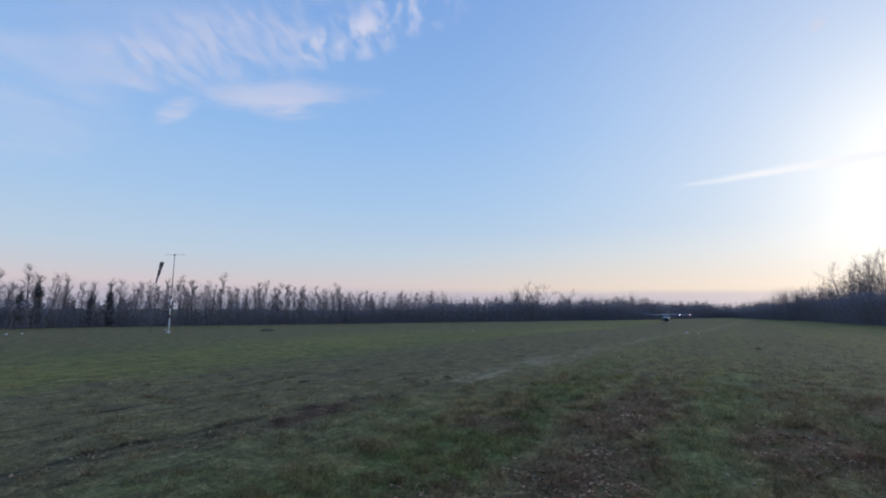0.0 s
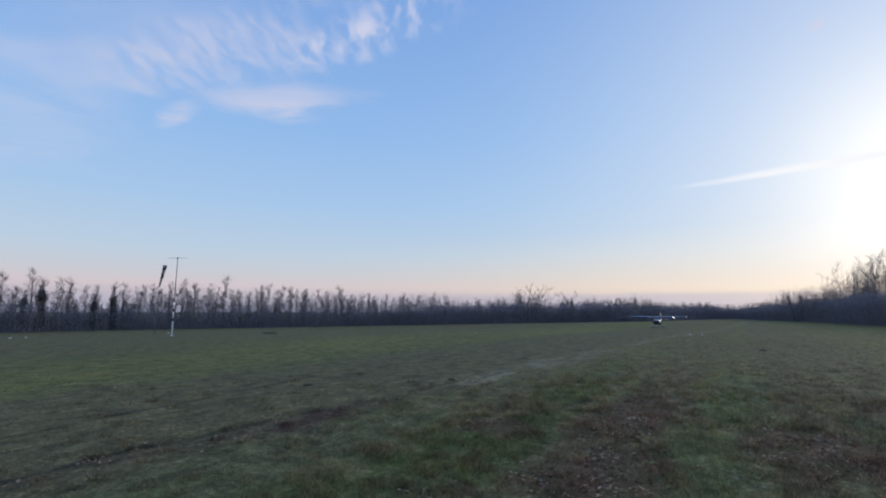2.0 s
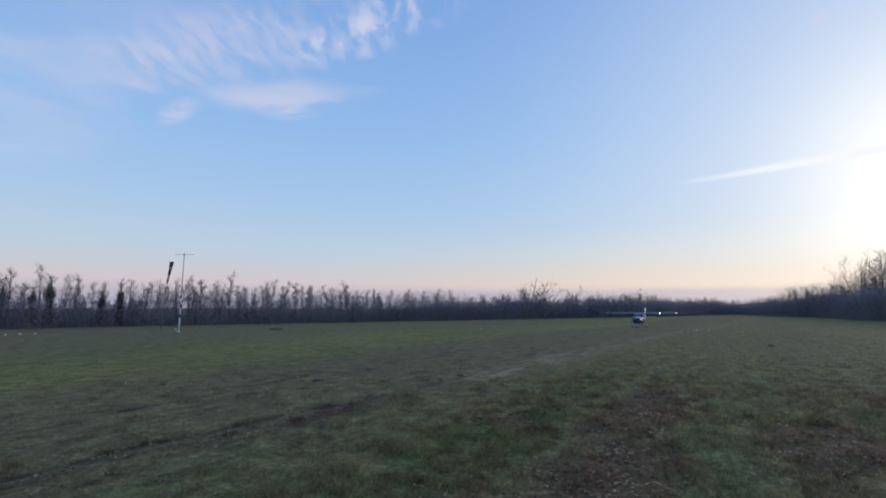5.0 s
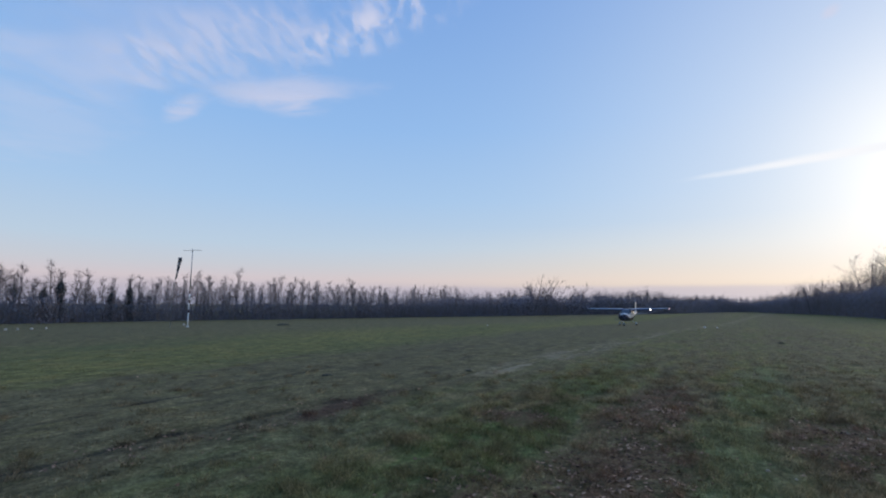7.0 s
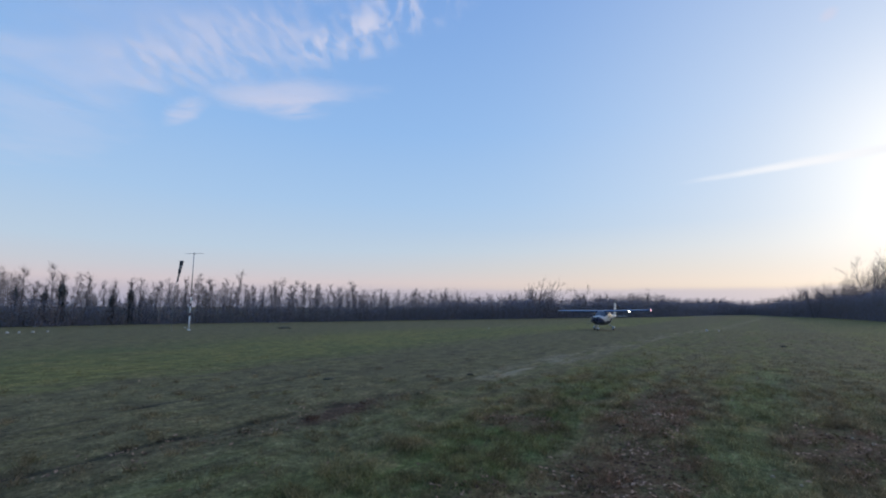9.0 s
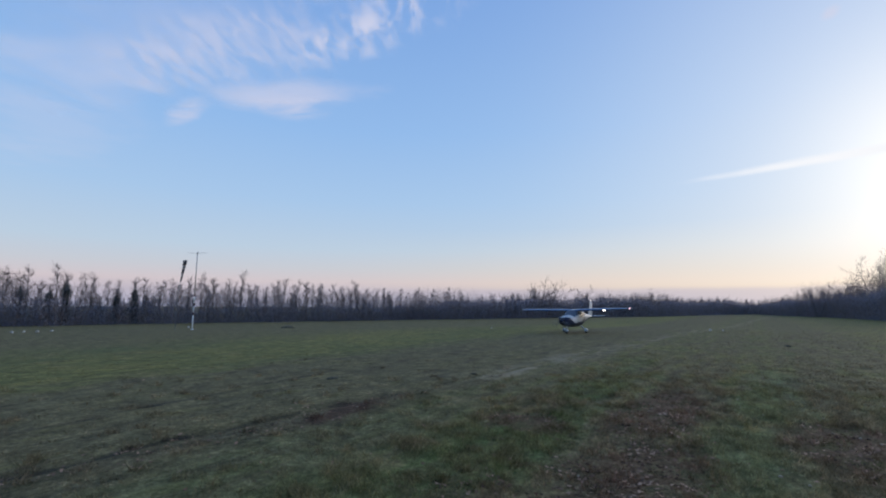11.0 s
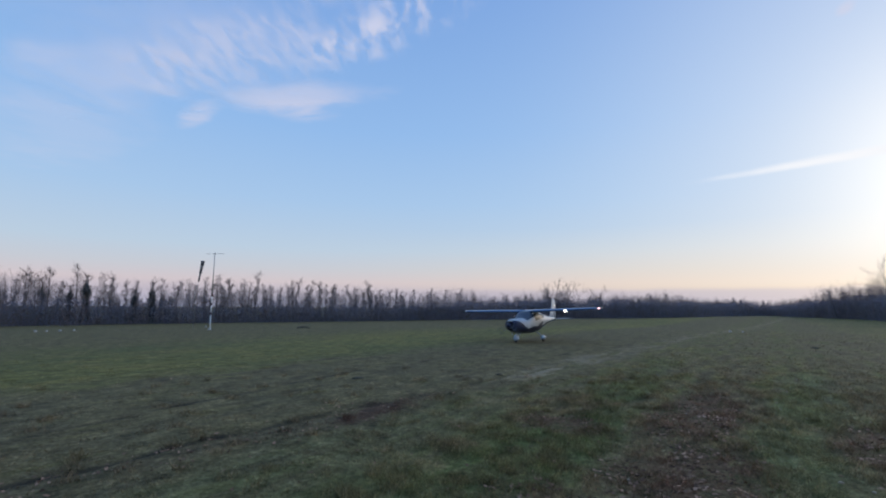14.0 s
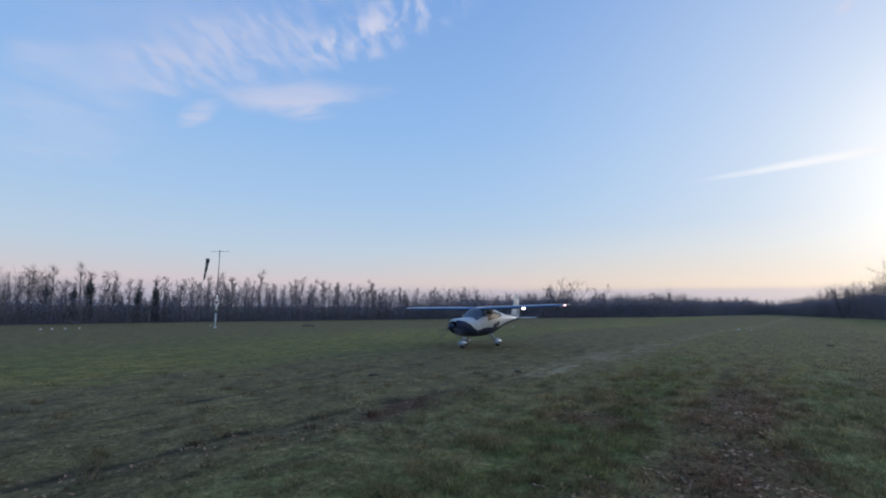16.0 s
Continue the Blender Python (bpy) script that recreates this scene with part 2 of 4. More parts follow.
    c = blend(nt, calc(nt, "MULTIPLY", calc(nt, "MULTIPLY", dist(-7.95, 0.16, bowed), gaps), 0.5), c, (0.05, 0.036, 0.022))
    ahead = ramp(nt, calc(nt, "MULTIPLY", s.outputs[1], 1 / 40, clamp=True), [(0.26, (0, 0, 0)), (0.31, (1, 1, 1)), (0.45, (1, 1, 1)), (0.55, (0.5,) * 3), (0.9, (0.45,) * 3)])
    c = blend(nt, calc(nt, "MULTIPLY", calc(nt, "MULTIPLY", dist(-7.0, 1.0), ahead), ramp(nt, streak, [(0.43, (0, 0, 0)), (0.56, (0.8,) * 3)])), c, (0.42, 0.325, 0.195))
    shade = ramp(nt, calc(nt, "ADD", calc(nt, "MULTIPLY", clump, 0.6), calc(nt, "MULTIPLY", fuzz(26, 5, 0.9, 61), 0.4)), [(0.38, (0.44,) * 3), (0.5, (0.95,) * 3), (0.63, (1.52,) * 3)])
    c = blend(nt, 1.0, c, shade, "MULTIPLY")
    rough_ = calc(nt, "ADD", calc(nt, "MULTIPLY", fine, 0.5), calc(nt, "MULTIPLY", clump, 0.5))
    return c, rough_, co


def meadow_material(name, island=0.0, bump=0.3):
    m = bpy.data.materials.new(name)
    m.use_nodes = True
    nt = m.node_tree
    bsdf = nt.nodes["Principled BSDF"]
    c, fine, co = meadow_colour(nt)
    if island:
        rnd = nt.nodes.new("ShaderNodeNewGeometry").outputs["Random Per Island"]
        hsv = nt.nodes.new("ShaderNodeHueSaturation")
        nt.links.new(calc(nt, "MULTIPLY_ADD", rnd, 3.4 * island, 1.5 - 1.7 * island), hsv.inputs["Value"])
        nt.links.new(calc(nt, "MULTIPLY_ADD", rnd, -0.02, 0.499), hsv.inputs["Hue"])
        hsv.inputs["Saturation"].default_value = 0.86
        nt.links.new(c, hsv.inputs["Color"])
        c = hsv.outputs[0]
    nt.links.new(c, bsdf.inputs["Base Color"])
    bsdf.inputs["Roughness"].default_value = 0.9
    bsdf.inputs["Specular IOR Level"].default_value = 0.15
    if island:  # thin blades let half of the light through
        thin = nt.nodes.new("ShaderNodeBsdfTranslucent")
        nt.links.new(c, thin.inputs[0])
        mix = nt.nodes.new("ShaderNodeMixShader")
        mix.inputs[0].default_value = 0.45
        nt.links.new(bsdf.outputs[0], mix.inputs[1])
        nt.links.new(thin.outputs[0], mix.inputs[2])
        nt.links.new(mix.outputs[0], nt.nodes["Material Output"].inputs[0])
    if bump:
        k = nt.nodes.new("ShaderNodeBump")
        k.inputs["Strength"].default_value, k.inputs["Distance"].default_value = bump, 0.08
        nt.links.new(fine, k.inputs["Height"])
        nt.links.new(k.outputs[0], bsdf.inputs["Normal"])
    return m


M_GROUND = meadow_material("meadow", bump=0.6)
M_BLADE = meadow_material("grass_blades", island=0.35, bump=0)
M_BARK = material("bark", (0.175, 0.15, 0.15), 0.9, vary=0.45, scale=3, bump=0.5, bump_scale=25, spec=0.2)
M_TWIG = material("twigs", (0.235, 0.19, 0.18), 0.9, vary=0.3, scale=1.2, spec=0.1, island=0.3)
# distance haze is mixed into this base: paler and bluer than real brushwood
M_HAZE_BRUSH = material("haze_tinted_brush", (0.275, 0.262, 0.305), 0.95, vary=0.12, scale=0.5, spec=0.05, thin=0.5)
M_IVY = material("ivy_leaves", (0.145, 0.15, 0.15), 0.85, vary=0.4, scale=1.5, spec=0.1, island=0.4, thin=0.5)
M_WHITE = material("white_gelcoat", (0.56, 0.555, 0.54), 0.42, vary=0.08, scale=3, coat=0.1)
M_BLUE = material("blue_gelcoat", (0.016, 0.085, 0.215), 0.34, vary=0.12, scale=3, spec=0.6, coat=0.45)
M_NAVY = material("navy_gelcoat", (0.016, 0.022, 0.055), 0.35, vary=0.15, scale=3, spec=0.3, coat=0.12)
M_GLASS = material("dark_tinted_glazing", (0.018, 0.022, 0.03), 0.35, vary=0.1, scale=2, spec=0.1)
# base lifted to blue-grey, painting in some of the sky's reflection
M_SCREEN = material("reflection_toned_windscreen", (0.075, 0.085, 0.105), 0.16, vary=0.1, scale=2, spec=0.5)
M_RUBBER = material("rubber", (0.025, 0.025, 0.026), 0.8, vary=0.3, scale=20, bump=0.2)
M_BLADEGREY = material("grey_composite", (0.16, 0.16, 0.17), 0.5, vary=0.1, scale=8)
M_METAL = material("brushed_aluminium", (0.55, 0.56, 0.58), 0.35, 1.0, vary=0.1, scale=12)
M_STEEL = material("galvanised_steel", (0.33, 0.34, 0.35), 0.5, 0.7, vary=0.25, scale=9)
M_PAINT = material("weathered_white_paint", (0.72, 0.71, 0.68), 0.6, vary=0.15, scale=7, bump=0.2)
M_MARKER = material("dulled_white_paint", (0.52, 0.46, 0.39), 0.7, vary=0.2, scale=7, bump=0.2)
M_RED = material("faded_red_paint", (0.085, 0.03, 0.03), 0.6, vary=0.25, scale=7, bump=0.2)
M_CLOTH = material("grey_sock_cloth", (0.10, 0.10, 0.11), 0.9, vary=0.3, scale=5, bump=0.3)
M_CLOTH2 = material("pale_sock_cloth", (0.34, 0.31, 0.30), 0.9, vary=0.3, scale=5, bump=0.3)
M_LEAF = material("dead_leaves", (0.13, 0.060, 0.036), 0.9, vary=0.35, scale=1.5, second=(0.32, 0.19, 0.12), island=0.8, spec=0.1)
M_SPAT = material("pale_blue_gelcoat", (0.31, 0.40, 0.50), 0.4, vary=0.08, scale=4, coat=0.1)
M_PALE = material("pale_stones", (0.40, 0.31, 0.21), 0.8, vary=0.2, scale=20)
M_LAMP = glow("landing_lamp", (1.0, 0.92, 0.8), 7)
M_NAVRED = glow("red_navigation_lamp", (1.0, 0.5, 0.55), 4)
M_NAVGREEN = material("green_lamp_glass", (0.10, 0.16, 0.13), 0.25, vary=0.1, scale=5)

# ---------------------------------------------------------------- mesh helpers


def mesh_of(name, bm, mats, smooth=True):
    me = bpy.data.meshes.new(name)
    bm.to_mesh(me)
    bm.free()
    for m in mats if isinstance(mats, (list, tuple)) else [mats]:
        me.materials.append(m)
    if smooth:
        me.shade_smooth()
    return me


def part(name, bm, mat, parent=None, label="", smooth=True, m=None):
    ob = new(name, mesh_of(name, bm, mat, smooth))
    if parent:
        ob.parent = parent
    if m is not None:
        ob.matrix_basis = m
    return tagged(ob, label)


def raw(name, verts, faces, mat, parent=None, smooth=False):
    me = bpy.data.meshes.new(name)
    me.from_pydata(verts, [], faces)
    me.materials.append(mat)
    if smooth:
        me.shade_smooth()
    ob = new(name, me)
    if parent:
        ob.parent = parent
    return ob


def loft(rings, closed=True, caps=True):
    bm = bmesh.new()
    vs = [[bm.verts.new(p) for p in r] for r in rings]
    n = len(rings[0])
    for a, b in zip(vs, vs[1:]):
        for i in range(n if closed else n - 1):
            j = (i + 1) % n
            bm.faces.new((a[i], a[j], b[j], b[i]))
    if caps and closed:
        bm.faces.new(vs[0][::-1])
        bm.faces.new(vs[-1])
    bmesh.ops.recalc_face_normals(bm, faces=bm.faces[:])
    return bm


def tube(points, radii, sides=8):
    """A round bar along points."""
    rings = []
    for i, p in enumerate(points):
        p = Vector(p)
        d = (Vector(points[min(i + 1, len(points) - 1)]) - Vector(points[max(i - 1, 0)])).normalized()
        u = d.orthogonal().normalized()
        w = d.cross(u)
        r = radii[i] if isinstance(radii, (list, tuple)) else radii
        rings.append([p + r * (math.cos(k * 2 * math.pi / sides) * u + math.sin(k * 2 * math.pi / sides) * w) for k in range(sides)])
    return loft(rings)


def smoothstep(a, b, x):
    t = np.clip((x - a) / (b - a), 0, 1)
    return t * t * (3 - 2 * t)


def lumps(x, y):
    """Soft unevenness of the field, in metres."""
    return (0.022 * np.sin(1.3 * x + 0.7 * y + 1) * np.sin(0.9 * y - 0.6 * x) + 0.016 * np.sin(2.9 * x - 1.1 * y) * np.sin(2.3 * y + 0.4 * x + 2)
            + 0.008 * np.sin(7.1 * x + 3.0 * y) * np.sin(5.3 * y - 2.2 * x))


def height(x, y):
    r = np.hypot(x, y)
    v = x * 0.819 - y * 0.574
    rut = -0.045 * np.exp(-((v + 7.15 - 0.06 * (x * 0.574 + y * 0.819)) / 0.15) ** 2) * smoothstep(3, 6, r) * (1 - smoothstep(25, 40, r))
    return -0.5 * smoothstep(36, 72, r) + lumps(x, y) * smoothstep(1.5, 6, r) * (1 - 0.6 * smoothstep(-8, -10, v)) + rut


def ground_z(x, y):
    return float(height(np.float64(x), np.float64(y)))


def build_ground():
    rs = np.concatenate([[0.0], np.geomspace(1.5, 90, 230), np.geomspace(94, 4500, 60)])
    az = np.linspace(0, 2 * np.pi, 541)[:-1]
    R, A = np.meshgrid(rs[1:], az, indexing="ij")
    X, Y = R * np.sin(A), R * np.cos(A)
    Z = height(X, Y)
    verts = [(0, 0, 0)] + np.stack([X, Y, Z], -1).reshape(-1, 3).tolist()
    n = len(az)
    faces = [(0, 1 + (j + 1) % n, 1 + j) for j in range(n)]
    for i in range(len(rs) - 2):
        a = 1 + i * n
        faces += [(a + j, a + (j + 1) % n, a + n + (j + 1) % n, a + n + j) for j in range(n)]
    ob = raw("ground", verts, faces, M_GROUND, smooth=True)
    me = ob.data
    if me.polygons[10].normal.z < 0:
        me.flip_normals()
    tagged(ob, "grass airfield with worn brown wheel tracks", "ground", kind="structure")


build_ground()

# ---------------------------------------------------------------- trees


class Sticks:
    """Collects thin tapered bars into one list of vertices and faces."""

    def __init__(self):
        self.v, self.f = [], []

    def bar(self, pts, radii, sides):
        base = len(self.v)
        for i, p in enumerate(pts):
            d = (pts[min(i + 1, len(pts) - 1)] - pts[max(i - 1, 0)]).normalized()
            u = d.orthogonal().normalized()
            w = d.cross(u)
            for k in range(sides):
                a = k * 2 * math.pi / sides
                self.v.append(tuple(pts[i] + radii[i] * (math.cos(a) * u + math.sin(a) * w)))
        for i in range(len(pts) - 1):
            for k in range(sides):
                a, b = base + i * sides + k, base + i * sides + (k + 1) % sides
                self.f.append((a, b, b + sides, a + sides))


def wander(rng, start, way, length, steps, bend, lift):
    pts, d = [start], way.normalized()
    for _ in range(steps):
        d = (d + Vector((rng.uniform(-bend, bend), rng.uniform(-bend, bend), rng.uniform(-bend, bend) + lift))).normalized()
        pts.append(pts[-1] + d * (length / steps))
    return pts


def along(pts, s):
    k = s * (len(pts) - 1)
    i = min(int(k), len(pts) - 2)
    return pts[i].lerp(pts[i + 1], k - i), (pts[i + 1] - pts[i]).normalized()


def flake(l, rng, p, size):
    u = Vector((rng.uniform(-1, 1), rng.uniform(-1, 1), rng.uniform(-1, 1))).normalized() * rng.uniform(0.5, 1.4) * size
    n = u.orthogonal().normalized() * rng.uniform(0.3, 1.0) * size
    k = len(l.v)
    l.v += [tuple(p - u), tuple(p + n), tuple(p + u), tuple(p - n * 0.7)]
    l.f.append((k, k + 1, k + 2, k + 3))


def bare_tree(seed, tall, spread, limbs, trunk_r, stems=1, clear=0.25, twig_n=4, ivy=0, fan=0.22, rise=(0.3, 1.1), sub_n=5, cloak=0.22, thick=1.0):
    """A leafless tree: trunk and limbs in one part, fine twigs in another."""
    rng = random.Random(seed)
    wood, fine = Sticks(), Sticks()
    for s in range(stems):
        lean = Vector((rng.uniform(-0.05, 0.05), rng.uniform(-0.05, 0.05), 1)) if stems == 1 else Vector((rng.uniform(-fan, fan), rng.uniform(-fan, fan), 1))
        h = tall * (1 if s == 0 else rng.uniform(0.6, 0.95))
        trunk = wander(rng, Vector((0.1 * s, 0.06 * s, -0.25)), lean, h, 8, 0.055, 0.03)
        wood.bar(trunk, [trunk_r * (1 - 0.9 * i / 8) + 0.008 for i in range(9)], 6)
        for k in range(limbs):
            f = clear + (0.97 - clear) * (k + rng.random()) / limbs
            p, d = along(trunk, f)
            a = rng.uniform(0, 2 * math.pi)
            out = Vector((math.cos(a), math.sin(a), rng.uniform(*rise)))
            ln = spread * (1.15 - 0.75 * f) * rng.uniform(0.6, 1.2)
            limb = wander(rng, p, out, ln, 4, 0.22, 0.07)
            r = trunk_r * (1 - 0.85 * f) * 0.45 + 0.004
            wood.bar(limb, [r * 0.8, r * 0.6, r * 0.45, r * 0.3, r * 0.15], 4)
            for j in range(sub_n):
                q, e = along(limb, rng.uniform(0.1, 1))
                sub = wander(rng, q, e + Vector((rng.uniform(-0.9, 0.9), rng.uniform(-0.9, 0.9), rng.uniform(-0.1, 0.8))), ln * rng.uniform(0.35, 0.8), 2, 0.3, 0.06)
                fine.bar(sub, [0.012 * thick, 0.009 * thick, 0.005 * thick], 3)
                for _ in range(twig_n):
                    t, e2 = along(sub, rng.uniform(0.15, 1))
                    tw = wander(rng, t, e2 + Vector((rng.uniform(-1, 1), rng.uniform(-1, 1), rng.uniform(-0.2, 0.9))), rng.uniform(0.25, 0.7), 1, 0.3, 0.05)
                    fine.bar(tw, [0.007 * thick, 0.004 * thick], 3)
    root = new("bare_tree")
    raw("trunk", wood.v, wood.f, M_BARK, root, True)
    tagged(raw("crown", fine.v, fine.f, M_TWIG, root), "fine bare twigs", kind="stuff")
    if ivy:
        l = Sticks()
        for _ in range(ivy):
            f = rng.random()
            p, d = along(trunk, 0.8 * f)
            w = cloak * (1.05 - 0.75 * f) * (0.9 + 1.3 * noise.noise(Vector((seed, 0.3, 5.0 * f))))
            flake(l, rng, p + Vector((rng.gauss(0, w), rng.gauss(0, w), rng.gauss(0, 0.1))), 0.08)
        tagged(raw("ivy", l.v, l.f, M_IVY, root), "dark ivy round the trunk", kind="stuff")
    return root


def shrub(seed, w, h, stems, flakes, power=1.5, size=0.1):
    """A leafless thicket bush: many thin stems with a tangle of small dead leaves."""
    rng = random.Random(seed)
    s, l = Sticks(), Sticks()
    for _ in range(stems):
        b = Vector((rng.gauss(0, w * 0.25), rng.gauss(0, w * 0.25), -0.15))
        pts = wander(rng, b, Vector((rng.uniform(-0.5, 0.5), rng.uniform(-0.5, 0.5), 1.2)), h * rng.uniform(0.45, 1.15), 3, 0.25, 0.02)
        s.bar(pts, [0.022, 0.017, 0.012, 0.005], 3)
        for _ in range(3):
            q, e = along(pts, rng.uniform(0.35, 1))
            tw = wander(rng, q, e + Vector((rng.uniform(-1, 1), rng.uniform(-1, 1), rng.uniform(-0.3, 0.7))), rng.uniform(0.3, 0.8), 1, 0.3, 0.05)
            s.bar(tw, [0.013, 0.006], 3)
    for _ in range(flakes):
        flake(l, rng, Vector((rng.gauss(0, w * 0.30), rng.gauss(0, w * 0.30), h * (rng.random() ** power) * 0.9)), size)
    root = new("thicket_bush")
    tagged(raw("stem_tangle", s.v, s.f, M_TWIG, root), "thin bare stems", kind="stuff")
    tagged(raw("leaf_tangle", l.v, l.f, M_HAZE_BRUSH, root), "withered leaves, paled and blued for haze", kind="stuff")
    return root


EDGE = [(-92, 22), (-68, 39), (-47, 55.5), (-39.6, 63), (-28.4, 71), (-13.5, 81), (7, 95), (37, 116), (61, 127), (104, 168), (128, 180), (156, 184)]
RIGHT_EDGE = [(122, 172), (110, 144), (101, 113), (85, 81.5), (74, 58), (60, 30)]


def stations(line, step):
    out = []
    for (ax, ay), (bx, by) in zip(line, line[1:]):
        ln = math.hypot(bx - ax, by - ay)
        tx, ty = (bx - ax) / ln, (by - ay) / ln
        for k in range(int(ln / step)):
            d = k * step
            out.append((ax + tx * d, ay + ty * d, -ty, tx))
    return out


def plant(proto, used, x, y, rng, scale):
    m = pose(x, y, ground_z(x, y), rng.uniform(-2, 2), rng.uniform(-2, 2), rng.uniform(0, 360))
    if proto in used:
        ob = copy_thing(proto, m)
    else:
        used.add(proto)
        ob = proto
        ob.matrix_basis = m
    ob.scale = (scale, scale, scale * rng.uniform(0.92, 1.08))
    return ob


def build_woods():
    rng = random.Random(7)
    where = "trees of the wood's edge"
    slim = [tagged(bare_tree(20 + i, 6.7, 1.25, 15, 0.085, clear=0.38, twig_n=5, rise=(0.5, 1.6)), "slender bare grey-brown tree at the field's edge", "tree", where) for i in range(6)]
    ivied = [tagged(bare_tree(30 + i, 6.2, 1.0, 12, 0.09, clear=0.5, ivy=900, rise=(0.5, 1.4), cloak=0.26), "slender bare tree with a trunk wrapped in dark ivy", "tree", where) for i in range(2)]
    multi = [tagged(bare_tree(40 + i, 5.8, 1.2, 9, 0.075, stems=3, clear=0.3, twig_n=4, rise=(0.5, 1.5)), "many-stemmed leafless tree at the field's edge", "tree", where) for i in range(4)]
    broad = [tagged(bare_tree(60 + i, 6.8, 2.2, 7, 0.07, stems=6, clear=0.35, twig_n=4, fan=0.75, rise=(0.4, 1.4), sub_n=4, thick=0.8), "broad leafless tree with a spreading crown", "tree", where) for i in range(3)]
    tall = [tagged(bare_tree(70 + i, 9.8, 3.2, 11, 0.08, stems=4, clear=0.25, twig_n=5, fan=0.24, rise=(0.7, 1.8), sub_n=5, thick=0.85), "tall leafless tree with many upright limbs and fine twigs", "tree", where) for i in range(2)]
    cloaked = [tagged(bare_tree(76 + i, 4.6, 0.8, 8, 0.11, clear=0.45, ivy=2200, rise=(0.5, 1.4), cloak=(0.3, 0.48)[i]), "short tree smothered in dark evergreen ivy", "tree", where) for i in range(2)]
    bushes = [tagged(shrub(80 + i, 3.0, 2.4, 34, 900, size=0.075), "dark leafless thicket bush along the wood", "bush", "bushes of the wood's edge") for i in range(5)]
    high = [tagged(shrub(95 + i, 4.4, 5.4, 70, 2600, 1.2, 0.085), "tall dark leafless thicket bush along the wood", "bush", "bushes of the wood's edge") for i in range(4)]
    used = set()
    for x, y, nx, ny in stations(EDGE[:7], 0.64) + stations(EDGE[6:], 1.7):
        far = float(smoothstep(70, 125, math.hypot(x, y)))
        d = rng.uniform(2.2, 9)
        kind = rng.random()
        proto = rng.choice(slim if kind < 0.66 else ivied if kind < 0.72 else multi)
        plant(proto, used, x + nx * d + rng.uniform(-0.9, 0.9), y + ny * d, rng, rng.choice((0.8, 0.9, 0.96, 1.02, 1.08)) * rng.uniform(0.93, 1.06) * (1 + 0.12 * far - 0.2 * float(smoothstep(70, 92, math.hypot(x, y)))))
    for x, y, nx, ny in stations(EDGE, 1.28):
        far = float(smoothstep(70, 125, math.hypot(x, y)))
        d = rng.uniform(0.4, 2.2)
        plant(rng.choice(bushes), used, x + nx * d, y + ny * d, rng, rng.choice((0.85, 1.0, 1.15, 1.35)) * rng.uniform(0.9, 1.1) * (1 + 0.6 * far))
    for x, y, nx, ny in stations(RIGHT_EDGE, 1.9):
        near = 1 - float(smoothstep(140, 215, math.hypot(x, y)))
        d = rng.uniform(0.4, 3.0)
        plant(rng.choice(high), used, x + nx * d, y + ny * d, rng, rng.uniform(0.75, 1.0) * (0.85 + 0.45 * near))
        if rng.random() < 0.75:
            d = rng.uniform(3, 11)
            plant(rng.choice(multi + slim), used, x + nx * d, y + ny * d, rng, rng.uniform(0.85, 1.15) * (1 + 0.3 * near))
    for x, y, s in ((24.0, 108.5, 1.65), (28.5, 113, 1.2), (39, 120, 1.2), (46, 124, 1.0), (57, 130, 1.15), (62, 133, 1.1), (104.5, 125, 1.35), (108, 126, 1.1), (106, 117, 1.3), (111, 122, 1.2), (92, 79, 1.5), (88, 71, 1.5), (98, 84, 1.4), (86, 67, 1.5)):
        plant(rng.choice(broad), used, x, y, rng, s)
    for x, y, s in ((100.2, 104, 1.62), (106.2, 104.5, 1.75), (103.5, 102.5, 1.45), (111, 104, 1.7), (104, 92, 1.6)):
        plant(tall[int(x + y) % 2], used, x, y, rng, s)
    for x, y, s, k in ((-42.2, 62.2, 1.1, 0), (-40.9, 64.0, 1.2, 1), (-47.8, 58.0, 1.2, 0), (-46.2, 58.9, 1.35, 0), (-57, 51, 1.0, 1)):
        plant(cloaked[k], used, x, y, rng, s)
    for proto in slim + ivied + multi + broad + tall + bushes + high:
        if proto not in used:
            plant(proto, used, -70, 45 + 2 * len(used), rng, 0.9)


